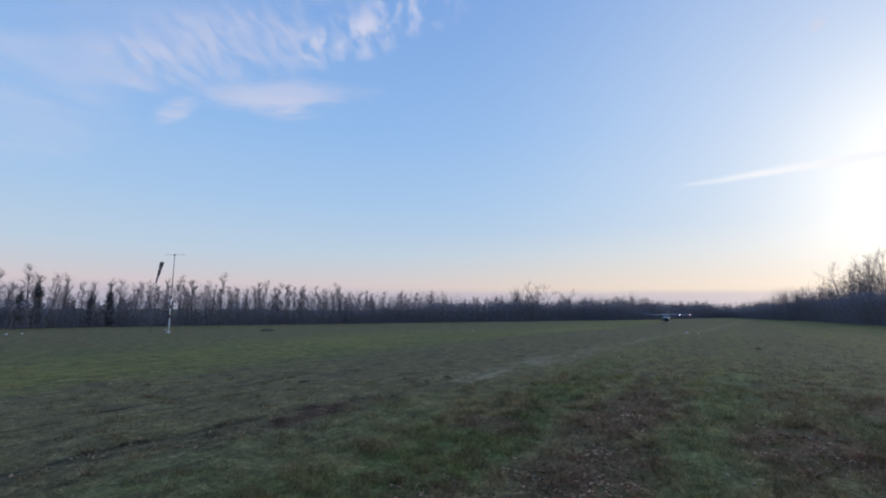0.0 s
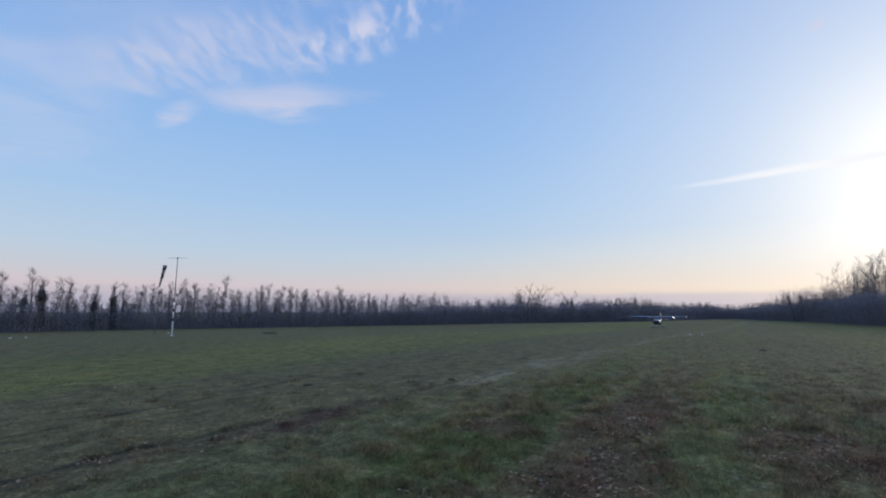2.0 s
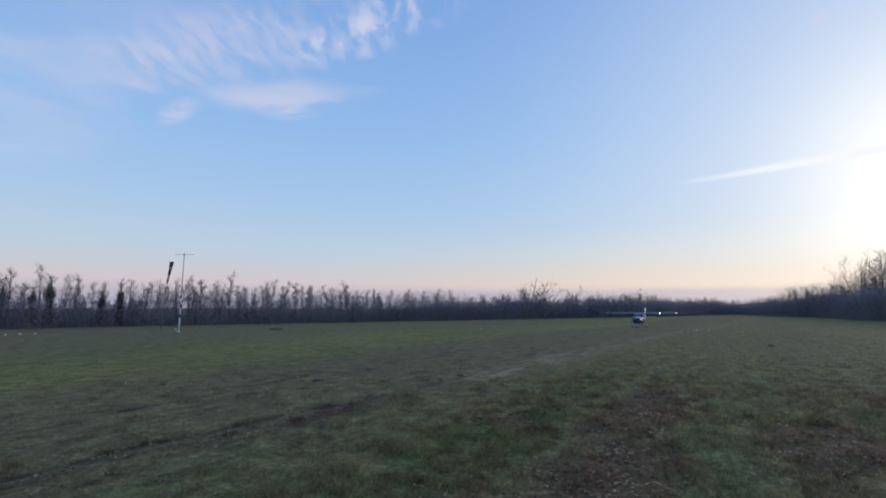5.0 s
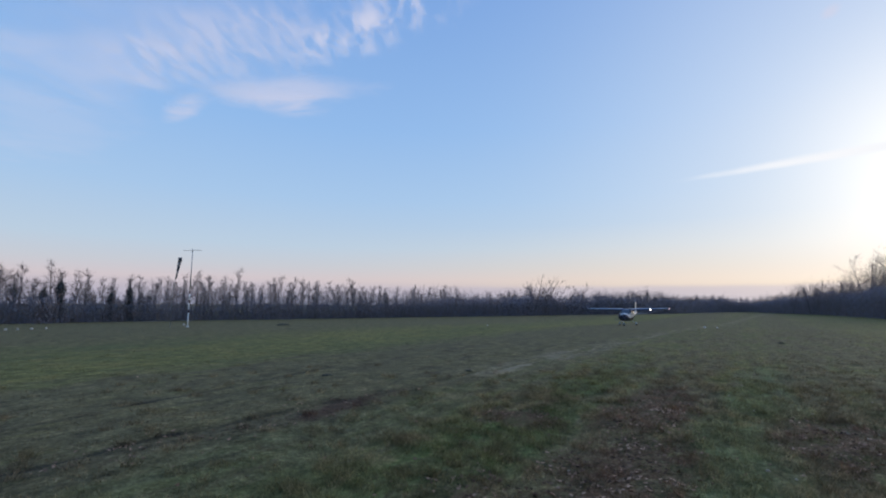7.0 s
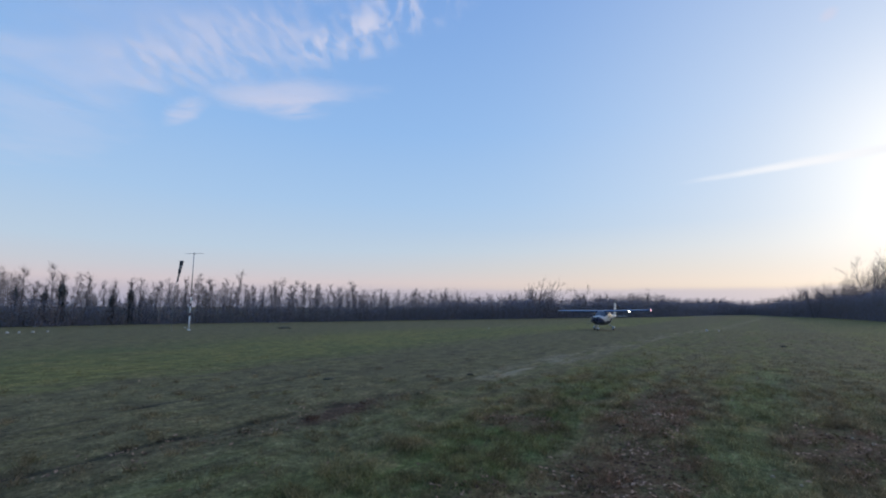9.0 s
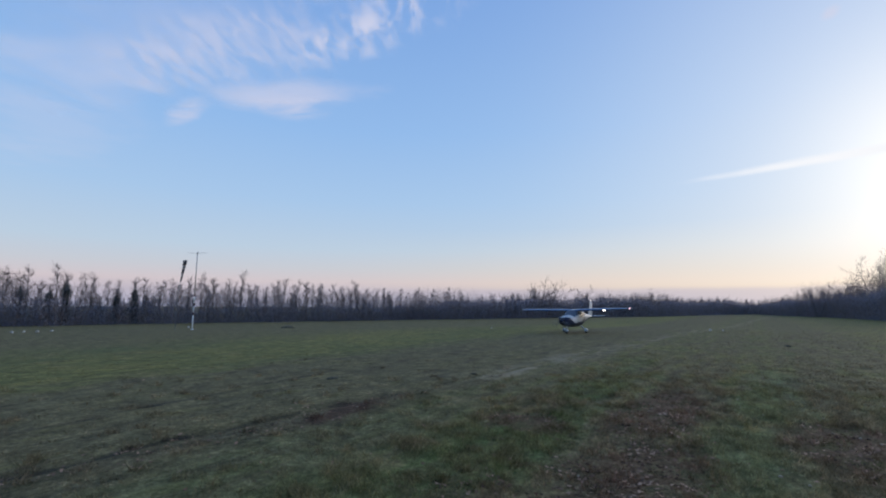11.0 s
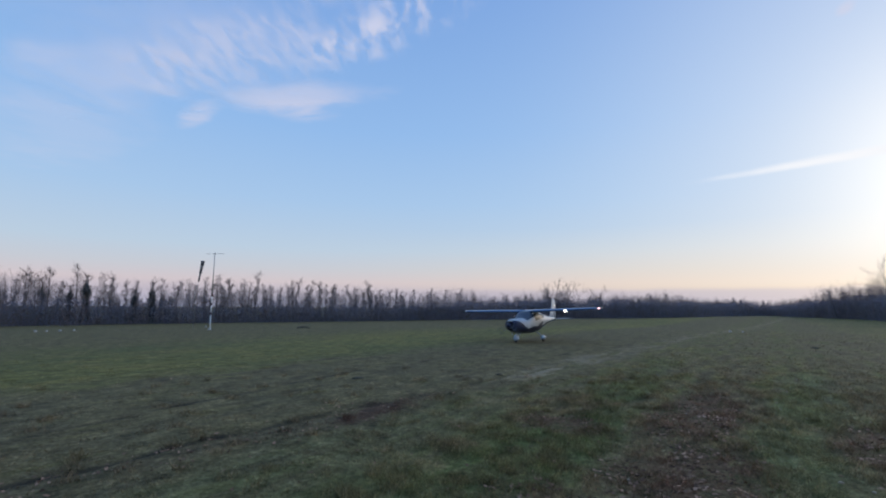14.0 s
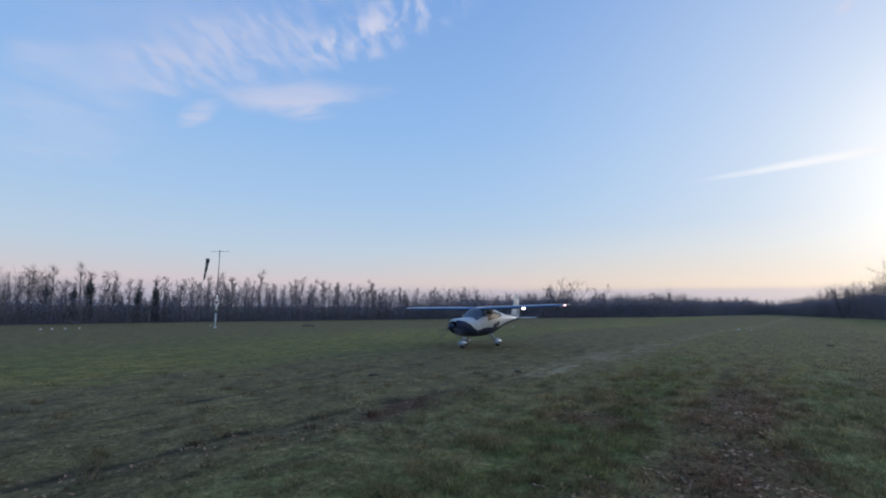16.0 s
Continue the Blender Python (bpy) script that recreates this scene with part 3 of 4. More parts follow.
def build_depths():
    """The wood behind its edge: thin stems and saplings that nobody could count."""
    rng = random.Random(17)
    s, l = Sticks(), Sticks()

    def sapling(x, y, h, twigs):
        z = ground_z(x, y) - 0.1
        pts = wander(rng, Vector((x, y, z)), Vector((rng.uniform(-0.18, 0.18), rng.uniform(-0.18, 0.18), 1)), h, 3, 0.1, 0.03)
        r = rng.uniform(0.016, 0.034)
        s.bar(pts, [r, r * 0.8, r * 0.55, 0.007], 3)
        for _ in range(twigs):
            q, e = along(pts, rng.uniform(0.3, 1))
            t = q + Vector((rng.uniform(-1, 1), rng.uniform(-1, 1), rng.uniform(0.2, 1.6))).normalized() * rng.uniform(0.4, 1.2) * h / 5
            s.bar([q, t], [0.012, 0.005], 3)

    for line, step, side in ((EDGE, 0.058, 0), (RIGHT_EDGE, 0.075, 1)):
        for x, y, nx, ny in stations(line, step):
            r = math.hypot(x, y)
            far, near = float(smoothstep(70, 125, r)), 1 - float(smoothstep(140, 215, r))
            d = 0.8 + 13 * rng.random() ** 1.2
            px, py = x + nx * d + rng.uniform(-0.5, 0.5), y + ny * d + rng.uniform(-0.5, 0.5)
            wave = 1 + 0.12 * math.sin(0.21 * x + 0.13 * y) + 0.1 * math.sin(0.53 * x - 0.4 * y)
            h = rng.uniform(2.8, 5.9) * wave if not side else rng.uniform(3.2, 6.0) * (1 + 0.8 * near) * wave
            sapling(px, py, h, 12)
            puff = 0.5 + 0.5 * noise.noise(Vector((px * 0.33, py * 0.33, 3))) + 0.45 * noise.noise(Vector((px * 0.9, py * 0.9, 8)))
            top = (2.5 + 2.5 * puff + 0.8 * far if not side else 2.6 + 2.4 * near + 2.2 * puff) * wave
            for _ in range(22):
                flake(l, rng, Vector((px + rng.gauss(0, 0.5), py + rng.gauss(0, 0.5), ground_z(px, py) + top * rng.random() ** 1.25)), 0.085)
    root = new("woodland")
    tagged(root, "dense bare undergrowth and saplings behind the wood's edge", "woodland", kind="stuff")
    tagged(raw("sapling_tangle", s.v, s.f, M_TWIG, root), kind="stuff")
    tagged(raw("brush_tangle", l.v, l.f, M_HAZE_BRUSH, root), kind="stuff")


build_woods()
build_depths()

# ---------------------------------------------------------------- windsock mast and markers


def build_mast():
    x, y = -20.47, 40.0
    root = new("antenna_mast")
    tagged(root, "slim mast with white and dark red bands and a crossbar aerial", "mast")
    root.matrix_basis = pose(x, y, ground_z(x, y))
    z = -0.1
    for i, step in enumerate((1.3, 0.25, 0.55, 0.25, 0.55, 0.25)):
        part("band", tube([(0, 0, z), (0, 0, z + step)], 0.052, 12), M_PAINT if i % 2 == 0 else M_RED, root, "white painted band" if i % 2 == 0 else "dark red painted band")
        z += step
    part("upper_pole", tube([(0, 0, z), (0, 0, 6.5)], [0.045, 0.028], 10), M_STEEL, root, "thin galvanised upper pole")
    part("crossbar", tube([(-0.85, 0.1, 6.52), (0.85, -0.1, 6.52)], 0.012, 8), M_STEEL, root, "horizontal aerial crossbar")
    part("clamp", tube([(0, 0, 6.44), (0, 0, 6.60)], 0.05, 10), M_STEEL, root)
    part("foot", tube([(0, 0, -0.1), (0, 0, 0.06)], [0.16, 0.14], 14), M_PAINT, root, "low concrete foot")


WINDSOCK = (-21.5, 40.0)


def build_windsock():
    x, y = WINDSOCK
    root = new("windsock")
    tagged(root, "limp grey windsock hanging from a thin steel pole", "windsock")
    root.matrix_basis = pose(x, y, ground_z(x, y))
    part("pole", tube([(-0.42, 0, -0.2), (-0.42, 0, 3.0), (-0.05, 0, 5.85)], [0.022, 0.016, 0.01], 8), M_STEEL, root, "thin bent steel pole")
    sock = new("sock")
    sock.parent = root
    sock.matrix_basis = pose(0.02, 0, 5.86)
    tagged(sock, "limp banded cloth tube")
    top, foot = Vector((0, 0, 0)), Vector((-0.40, 0.05, -1.76))
    for i in range(5):
        a, b = i / 5, (i + 1) / 5
        pts = [top.lerp(foot, a), top.lerp(foot, (a + b) / 2) + Vector((0.02, 0.02, 0)), top.lerp(foot, b)]
        rr = lambda s: 0.165 - 0.11 * s
        part("sock_band", tube(pts, [rr(a), rr((a + b) / 2) * 0.9, rr(b)], 14), M_CLOTH if i % 2 == 0 else M_CLOTH2, sock, "dark cloth band" if i % 2 == 0 else "paler cloth band")
    part("hoop", tube([top + Vector((0, 0, -0.01)), top + Vector((0, 0, 0.04))], 0.172, 16), M_STEEL, sock, "steel mouth hoop")
    return sock


def marker_mesh():
    rings = []
    for z, a, b in ((-0.05, 0.26, 0.18), (0.05, 0.25, 0.17), (0.2, 0.21, 0.14), (0.27, 0.17, 0.11), (0.29, 0.12, 0.07)):
        rings.append([Vector((a * math.copysign(abs(math.cos(t)) ** 0.5, math.cos(t)), b * math.copysign(abs(math.sin(t)) ** 0.5, math.sin(t)), z)) for t in [k * math.pi / 8 + 0.1 for k in range(16)]])
    return loft(rings)


def build_markers():
    first = new("runway_marker", mesh_of("runway_marker", marker_mesh(), M_MARKER))
    tagged(first, "small weathered white runway edge marker on the grass", "marker", "white runway markers")
    spots = [(-31.2, 35.2, 0.46, 20), (-31.2, 36.2, 0.42, 60), (-30.5, 36.6, 0.46, 10), (-30.2, 37.6, 0.42, 80), (-24.4, 46.9, 0.5, 30), (24.6, 41.3, 0.6, 35), (25.9, 41.6, 0.42, 70), (5.4, 43.9, 0.32, 15)]
    for i, (x, y, s, a) in enumerate(spots):
        ob = first if i == 0 else copy_thing(first, pose(0, 0, 0))
        ob.matrix_basis = pose(x, y, ground_z(x, y), 0, 0, a)
        ob.scale = (s * 0.85, s * 0.85, s)


def build_mound():
    rng = random.Random(5)
    bm = bmesh.new()
    bmesh.ops.create_icosphere(bm, subdivisions=4, radius=1)
    for v in bm.verts:
        n = noise.noise(v.co * 2.5) * 0.25 + noise.noise(v.co * 7) * 0.1
        v.co = Vector((v.co.x * 0.62 * (1 + n), v.co.y * 0.45 * (1 + n), v.co.z * 0.2 * (1 + n)))
    ob = part("earth_mound", bm, material("dark_turned_soil", (0.085, 0.07, 0.042), 0.95, vary=0.5, scale=6, bump=0.8, bump_scale=18), None)
    tagged(ob, "low dark mound of turned soil on the grass", "mound")
    ob.matrix_basis = pose(-13.6, 43.8, ground_z(-13.6, 43.8) - 0.02)
    for x, y, s, a in ((-2.57, 12.55, 0.24, 20), (17.7, 23.2, 0.35, 60), (1.2, 13.3, 0.16, 10)):
        clod = copy_thing(ob, pose(x, y, ground_z(x, y), 0, 0, a))
        clod.name = "earth_clod"
        clod.scale = (s, s, s)
        tagged(clod, "small dark clod of earth in the grass", "clod", "clods of earth")


build_mast()
sock = build_windsock()
build_markers()
build_mound()

# ---------------------------------------------------------------- aeroplane: x forward, y to its left, origin under the main wheels
SECTIONS = [  # station, half width, bottom, top, roundness
    (2.36, 0.20, 0.78, 1.17, 2.2), (2.28, 0.32, 0.70, 1.245, 2.3), (2.05, 0.42, 0.62, 1.28, 2.5), (1.7, 0.49, 0.54, 1.29, 2.6), (1.32, 0.54, 0.49, 1.295, 2.6), (1.18, 0.555, 0.48, 1.33, 2.6),
    (0.9, 0.58, 0.46, 1.53, 2.5), (0.65, 0.60, 0.45, 1.69, 2.5), (0.4, 0.61, 0.45, 1.745, 2.6), (0.0, 0.61, 0.46, 1.75, 2.6), (-0.4, 0.58, 0.49, 1.74, 2.5), (-0.8, 0.52, 0.55, 1.70, 2.4),
    (-1.2, 0.43, 0.64, 1.62, 2.3), (-1.7, 0.32, 0.77, 1.52, 2.2), (-2.3, 0.225, 0.90, 1.42, 2.1), (-3.0, 0.15, 1.02, 1.35, 2.0), (-3.6, 0.10, 1.09, 1.31, 2.0), (-4.05, 0.05, 1.14, 1.26, 2.0)]


def hull(x, a, off=0.0):
    """A point of the hull at station x and angle a (0: left side, 90: top)."""
    s = SECTIONS
    for p, q in zip(s, s[1:]):
        if q[0] <= x <= p[0]:
            f = (p[0] - x) / (p[0] - q[0])
            w, b, t, e = (p[i] + (q[i] - p[i]) * f for i in range(1, 5))
            break
    c, d = math.cos(a), math.sin(a)
    return Vector((x, (w + off) * math.copysign(abs(c) ** (2 / e), c), (b + t) / 2 + ((t - b) / 2 + off) * math.copysign(abs(d) ** (2 / e), d)))


def hull_patch(xs, angles, off=0.0, closed=False):
    rings = []
    for i, x in enumerate(xs):
        al = angles(i / max(len(xs) - 1, 1)) if callable(angles) else angles
        rings.append([hull(x, radians(a), off) for a in al])
    return loft(rings, closed=closed, caps=closed)


def spread(a, b, n):
    return [a + (b - a) * i / (n - 1) for i in range(n)]


def aerofoil(chord, thick, n=9):
    """Points round a wing section, nose forward at 0."""
    xs = [0.5 - 0.5 * math.cos(math.pi * i / (n - 1)) for i in range(n)]
    t = lambda u: 5 * thick * (0.2969 * math.sqrt(u) - 0.126 * u - 0.3516 * u * u + 0.2843 * u ** 3 - 0.1015 * u ** 4)
    top = [(-u * chord, chord * (t(u) + 0.03 * math.sin(math.pi * u))) for u in xs]
    low = [(-u * chord, chord * (-0.75 * t(u) + 0.03 * math.sin(math.pi * u))) for u in xs[-2:0:-1]]
    return top + low


def wing_loft(stations_):
    rings = []
    for x, y, z, chord, thick in stations_:
        rings.append([Vector((x + p, y, z + q)) for p, q in aerofoil(chord, thick)])
    return loft(rings)


def fin_loft(stations_):
    rings = []
    for x, z, chord, thick in stations_:
        pts = aerofoil(chord, thick)
        rings.append([Vector((x + p, q - 0.03 * chord * math.sin(math.pi * min(max(-p / chord, 0), 1)), z)) for p, q in pts])
    return loft(rings)


def wheel_of(parent, name, x, y, r, label):
    w = new(name)
    w.parent = parent
    w.matrix_basis = pose(x, y, r)
    tagged(w, label)
    rings = []
    for k in range(24):
        a = k * math.pi / 12
        rings.append([Vector(((r - 0.045 + 0.045 * math.cos(b)) * math.cos(a), 0.05 * math.sin(b), (r - 0.045 + 0.045 * math.cos(b)) * math.sin(a))) for b in [j * math.pi / 5 for j in range(10)]])
    rings.append(rings[0])
    t = loft(rings, caps=False)
    bmesh.ops.remove_doubles(t, verts=t.verts[:], dist=1e-5)
    part("tyre", t, M_RUBBER, w, "black rubber tyre")
    part("rim", tube([(0, -0.045, 0), (0, -0.03, 0), (0, 0.03, 0), (0, 0.045, 0)], [0.05, r - 0.07, r - 0.07, 0.05], 16), M_METAL, w, "metal rim")
    return w


def spat(parent, x, y, r):
    rings = []
    for u, w, h in ((0.42, 0.01, 0.02), (0.38, 0.05, 0.09), (0.28, 0.085, 0.14), (0.12, 0.10, 0.165), (-0.05, 0.10, 0.16), (-0.22, 0.085, 0.13), (-0.4, 0.05, 0.08), (-0.55, 0.01, 0.02)):
        rings.append([Vector((x + u * 0.7, y + 0.88 * w * math.cos(a), r + 0.05 + 0.9 * h * math.sin(a) * (1 if math.sin(a) > 0 else 0.62))) for a in [k * math.pi / 8 for k in range(16)]])
    return part("wheel_spat", loft(rings), M_SPAT, parent, "pale blue wheel fairing")


def build_plane():
    root = new("light_aeroplane")
    tagged(root, "white and blue high-wing light aeroplane rolling with landing light on", "aeroplane")
    xs = [s[0] for s in SECTIONS]
    fine = []
    for a, b in zip(xs, xs[1:]):
        fine += [a, (a + b) / 2]
    fine.append(xs[-1])
    split = lambda f: 62 - 78 * float(smoothstep(0.02, 0.27, f)) - 8 * float(smoothstep(0.4, 0.8, f))
    part("fuselage", hull_patch(fine, lambda f: spread(split(f), 180 - split(f), 27)), M_WHITE, root, "white upper fuselage and tail boom")
    part("belly", hull_patch(fine, lambda f: spread(180 - split(f), 360 + split(f), 17)), M_NAVY, root, "dark blue lower fuselage")
    part("windscreen", hull_patch(spread(1.24, 0.5, 9), lambda f: spread(36 - 18 * f, 144 + 18 * f, 17), 0.008), M_SCREEN, root, "curved windscreen, reflected sky put into its pale blue-grey colour")
    for s in (1, -1):
        side = lambda f: [a if s > 0 else 180 - a for a in spread(2 + 10 * f, 40 - 5 * f, 7)]
        part("side_window", hull_patch(spread(0.44, -0.80, 9), side, 0.008), M_GLASS, root, "dark tinted cabin window")
        back = lambda f: [a if s > 0 else 180 - a for a in spread(14 + 6 * f, 42 - 8 * f, 6)]
        part("rear_window", hull_patch(spread(-0.85, -1.3, 6), back, 0.008), M_GLASS, root, "dark rear quarter window")
        trim_ = lambda f: [a if s > 0 else 180 - a for a in spread(-24 + 10 * f, -8 + 8 * f, 4)]
        part("side_stripe", hull_patch(spread(-0.05, -0.8, 6), trim_, 0.006), M_NAVY, root, "dark blue stripe under the door")
        door = lambda f: [a if s > 0 else 180 - a for a in spread(-6, 0, 3)]
        part("door_seam", hull_patch(spread(0.40, -0.66, 8), door, 0.004), M_WHITE, root)
        # wing in blue with white tip and hinged surfaces
        wing = part("wing", wing_loft([(0.62, s * 0.0, 1.66, 1.22, 0.14), (0.62, s * 0.6, 1.67, 1.22, 0.14), (0.60, s * 2.2, 1.70, 1.12, 0.14), (0.52, s * 3.8, 1.735, 0.92, 0.13), (0.46, s * 4.05, 1.745, 0.80, 0.10)]), M_BLUE, root, "blue tapered cantilever wing")
        part("wing_tip", wing_loft([(0.455, s * 4.054, 1.747, 0.79, 0.10), (0.36, s * 4.16, 1.765, 0.62, 0.10), (0.12, s * 4.22, 1.80, 0.32, 0.09)]), M_WHITE, wing, "white upswept wing tip")
        part("flap", wing_loft([(-0.605, s * 0.7, 1.655, 0.30, 0.05), (-0.525, s * 2.3, 1.685, 0.28, 0.05)]), M_BLUE, wing)
        part("aileron", wing_loft([(-0.53, s * 2.35, 1.69, 0.26, 0.05), (-0.41, s * 3.75, 1.72, 0.22, 0.05)]), M_WHITE, wing, "white aileron")
        lens = bmesh.new()
        bmesh.ops.create_uvsphere(lens, u_segments=12, v_segments=8, radius=0.038)
        part("navigation_light", lens, M_NAVRED if s > 0 else M_NAVGREEN, wing, "lit red wing-tip lamp" if s > 0 else "green wing-tip lamp", m=pose(0.40, s * 4.17, 1.76))
        part("main_leg", tube([(-0.02, s * 0.40, 0.56), (0.0, s * 0.62, 0.40), (0.0, s * 0.80, 0.22)], [0.045, 0.04, 0.035], 10), M_WHITE, root, "white sprung undercarriage leg")
        wheel_of(root, "main_wheel", 0.0, s * 0.84, 0.16, "small main wheel")
        spat(root, 0.0, s * 0.84, 0.16)
        stab = part("tailplane", wing_loft([(-3.45, s * 0.05, 1.20, 0.66, 0.09), (-3.55, s * 0.9, 1.21, 0.52, 0.08), (-3.62, s * 1.08, 1.215, 0.40, 0.07), (-3.74, s * 1.13, 1.22, 0.2, 0.06)]), M_WHITE, root, "white all-moving tailplane")
        part("trim_tab", wing_loft([(-4.115, s * 0.1, 1.20, 0.08, 0.06), (-4.085, s * 0.8, 1.21, 0.07, 0.06)]), M_BLUE, stab)
    # landing light in the left wing's leading edge
    lens = bmesh.new()
    bmesh.ops.create_uvsphere(lens, u_segments=16, v_segments=10, radius=0.062)
    part("landing_light", lens, M_LAMP, root, "bright lit landing light", m=pose(0.62, 2.44, 1.66) @ Matrix.Diagonal((0.5, 1.3, 0.75, 1)))
    part("fin", fin_loft([(-2.9, 1.26, 0.95, 0.06), (-3.12, 1.5, 0.66, 0.07), (-3.38, 2.0, 0.46, 0.075), (-3.56, 2.40, 0.32, 0.075), (-3.64, 2.49, 0.22, 0.06)]), M_WHITE, root, "white swept tail fin")
    part("rudder", fin_loft([(-3.80, 1.30, 0.28, 0.05), (-3.845, 1.9, 0.22, 0.05), (-3.885, 2.40, 0.16, 0.05)]), M_WHITE, root, "white rudder")
    part("nose_leg", tube([(1.55, 0, 0.58), (1.62, 0, 0.36), (1.66, 0, 0.2)], 0.035, 10), M_WHITE, root, "white nose leg")
    wheel_of(root, "nose_wheel", 1.66, 0, 0.15, "small nose wheel")
    spat(root, 1.66, 0, 0.15)
    for s in (1, -1):
        part("air_intake", tube([(2.28, s * 0.15, 0.92), (2.37, s * 0.14, 0.92)], [0.07, 0.06], 14), M_RUBBER, root, "dark cooling intake")
    part("exhaust_pipe", tube([(1.75, -0.2, 0.62), (1.65, -0.22, 0.42)], 0.028, 10), M_METAL, root, "metal exhaust pipe")
    part("aerial", tube([(-0.9, 0, 1.66), (-1.05, 0, 2.0)], [0.008, 0.004], 6), M_METAL, root, "thin whip aerial")
    prop = new("propeller")
    prop.parent = root
    prop.matrix_basis = pose(2.45, 0, 0.95)
    tagged(prop, "turning three-bladed grey propeller")
    part("spinner", tube([(-0.06, 0, 0), (0.0, 0, 0), (0.08, 0, 0), (0.15, 0, 0), (0.19, 0, 0)], [0.13, 0.13, 0.11, 0.065, 0.01], 18), M_NAVY, prop, "dark pointed spinner")
    for k in range(3):
        rings = []
        for r, w, tw in ((0.08, 0.03, 50), (0.25, 0.042, 35), (0.5, 0.038, 22), (0.72, 0.028, 14), (0.80, 0.01, 10)):
            c, d = math.cos(radians(tw)), math.sin(radians(tw))
            rings.append([Vector((0.03 + d * u - c * v, c * u + d * v, r)) for u, v in ((w, 0), (0, 0.012), (-w, 0), (0, -0.008))])
        part("blade", loft(rings), M_BLADEGREY, prop, "grey propeller blade", m=pose(0, 0, 0, 120 * k))
    return root


plane = build_plane()

# ---------------------------------------------------------------- grass and leaf litter near the path


def scatter(rng, n, r0, r1, power):
    r = r0 + (r1 - r0) * rng.random(n) ** power
    a = np.radians(rng.uniform(-52, 52, n))
    x, y = r * np.sin(a), r * np.cos(a)
    return x, y


def numpy_mesh(name, co, per, mat):
    """Loose faces with per corners each, from an array of corners."""
    n = len(co) // per
    me = bpy.data.meshes.new(name)
    me.vertices.add(len(co))
    me.vertices.foreach_set("co", co.astype(np.float32).ravel())
    me.loops.add(len(co))
    me.loops.foreach_set("vertex_index", np.arange(len(co), dtype=np.int32))
    me.polygons.add(n)
    me.polygons.foreach_set("loop_start", np.arange(0, len(co), per, dtype=np.int32))
    me.update(calc_edges=True)
    me.materials.append(mat)
    return new(name, me)


def patchy(x, y, scale, seed):
    s = np.zeros_like(x)
    g = np.random.default_rng(seed)
    for _ in range(9):
        a, k, ph = g.uniform(0, 6.28), g.uniform(0.6, 1.8) / scale, g.uniform(0, 6.28)
        s += np.sin(k * (x * np.cos(a) + y * np.sin(a)) * 6.28 + ph)
    return s / 4


LITTER = ((5.4, -1.3, 2.7, 0.85), (9.6, -1.5, 2.9, 0.8), (7.5, -3.3, 0.6, 0.8), (8.6, 1.05, 1.4, 0.85), (3.0, -2.2, 2.0, 0.7), (12.3, 3.2, 1.6, 1.0))


def litter_share(u, v):
    """1 in the middle of a patch of fallen leaves, 0 away from them."""
    return np.max([np.clip(1.6 - 1.3 * np.hypot((u - a) / l, (v - b) / w), 0, 1) for a, b, l, w in LITTER], axis=0)


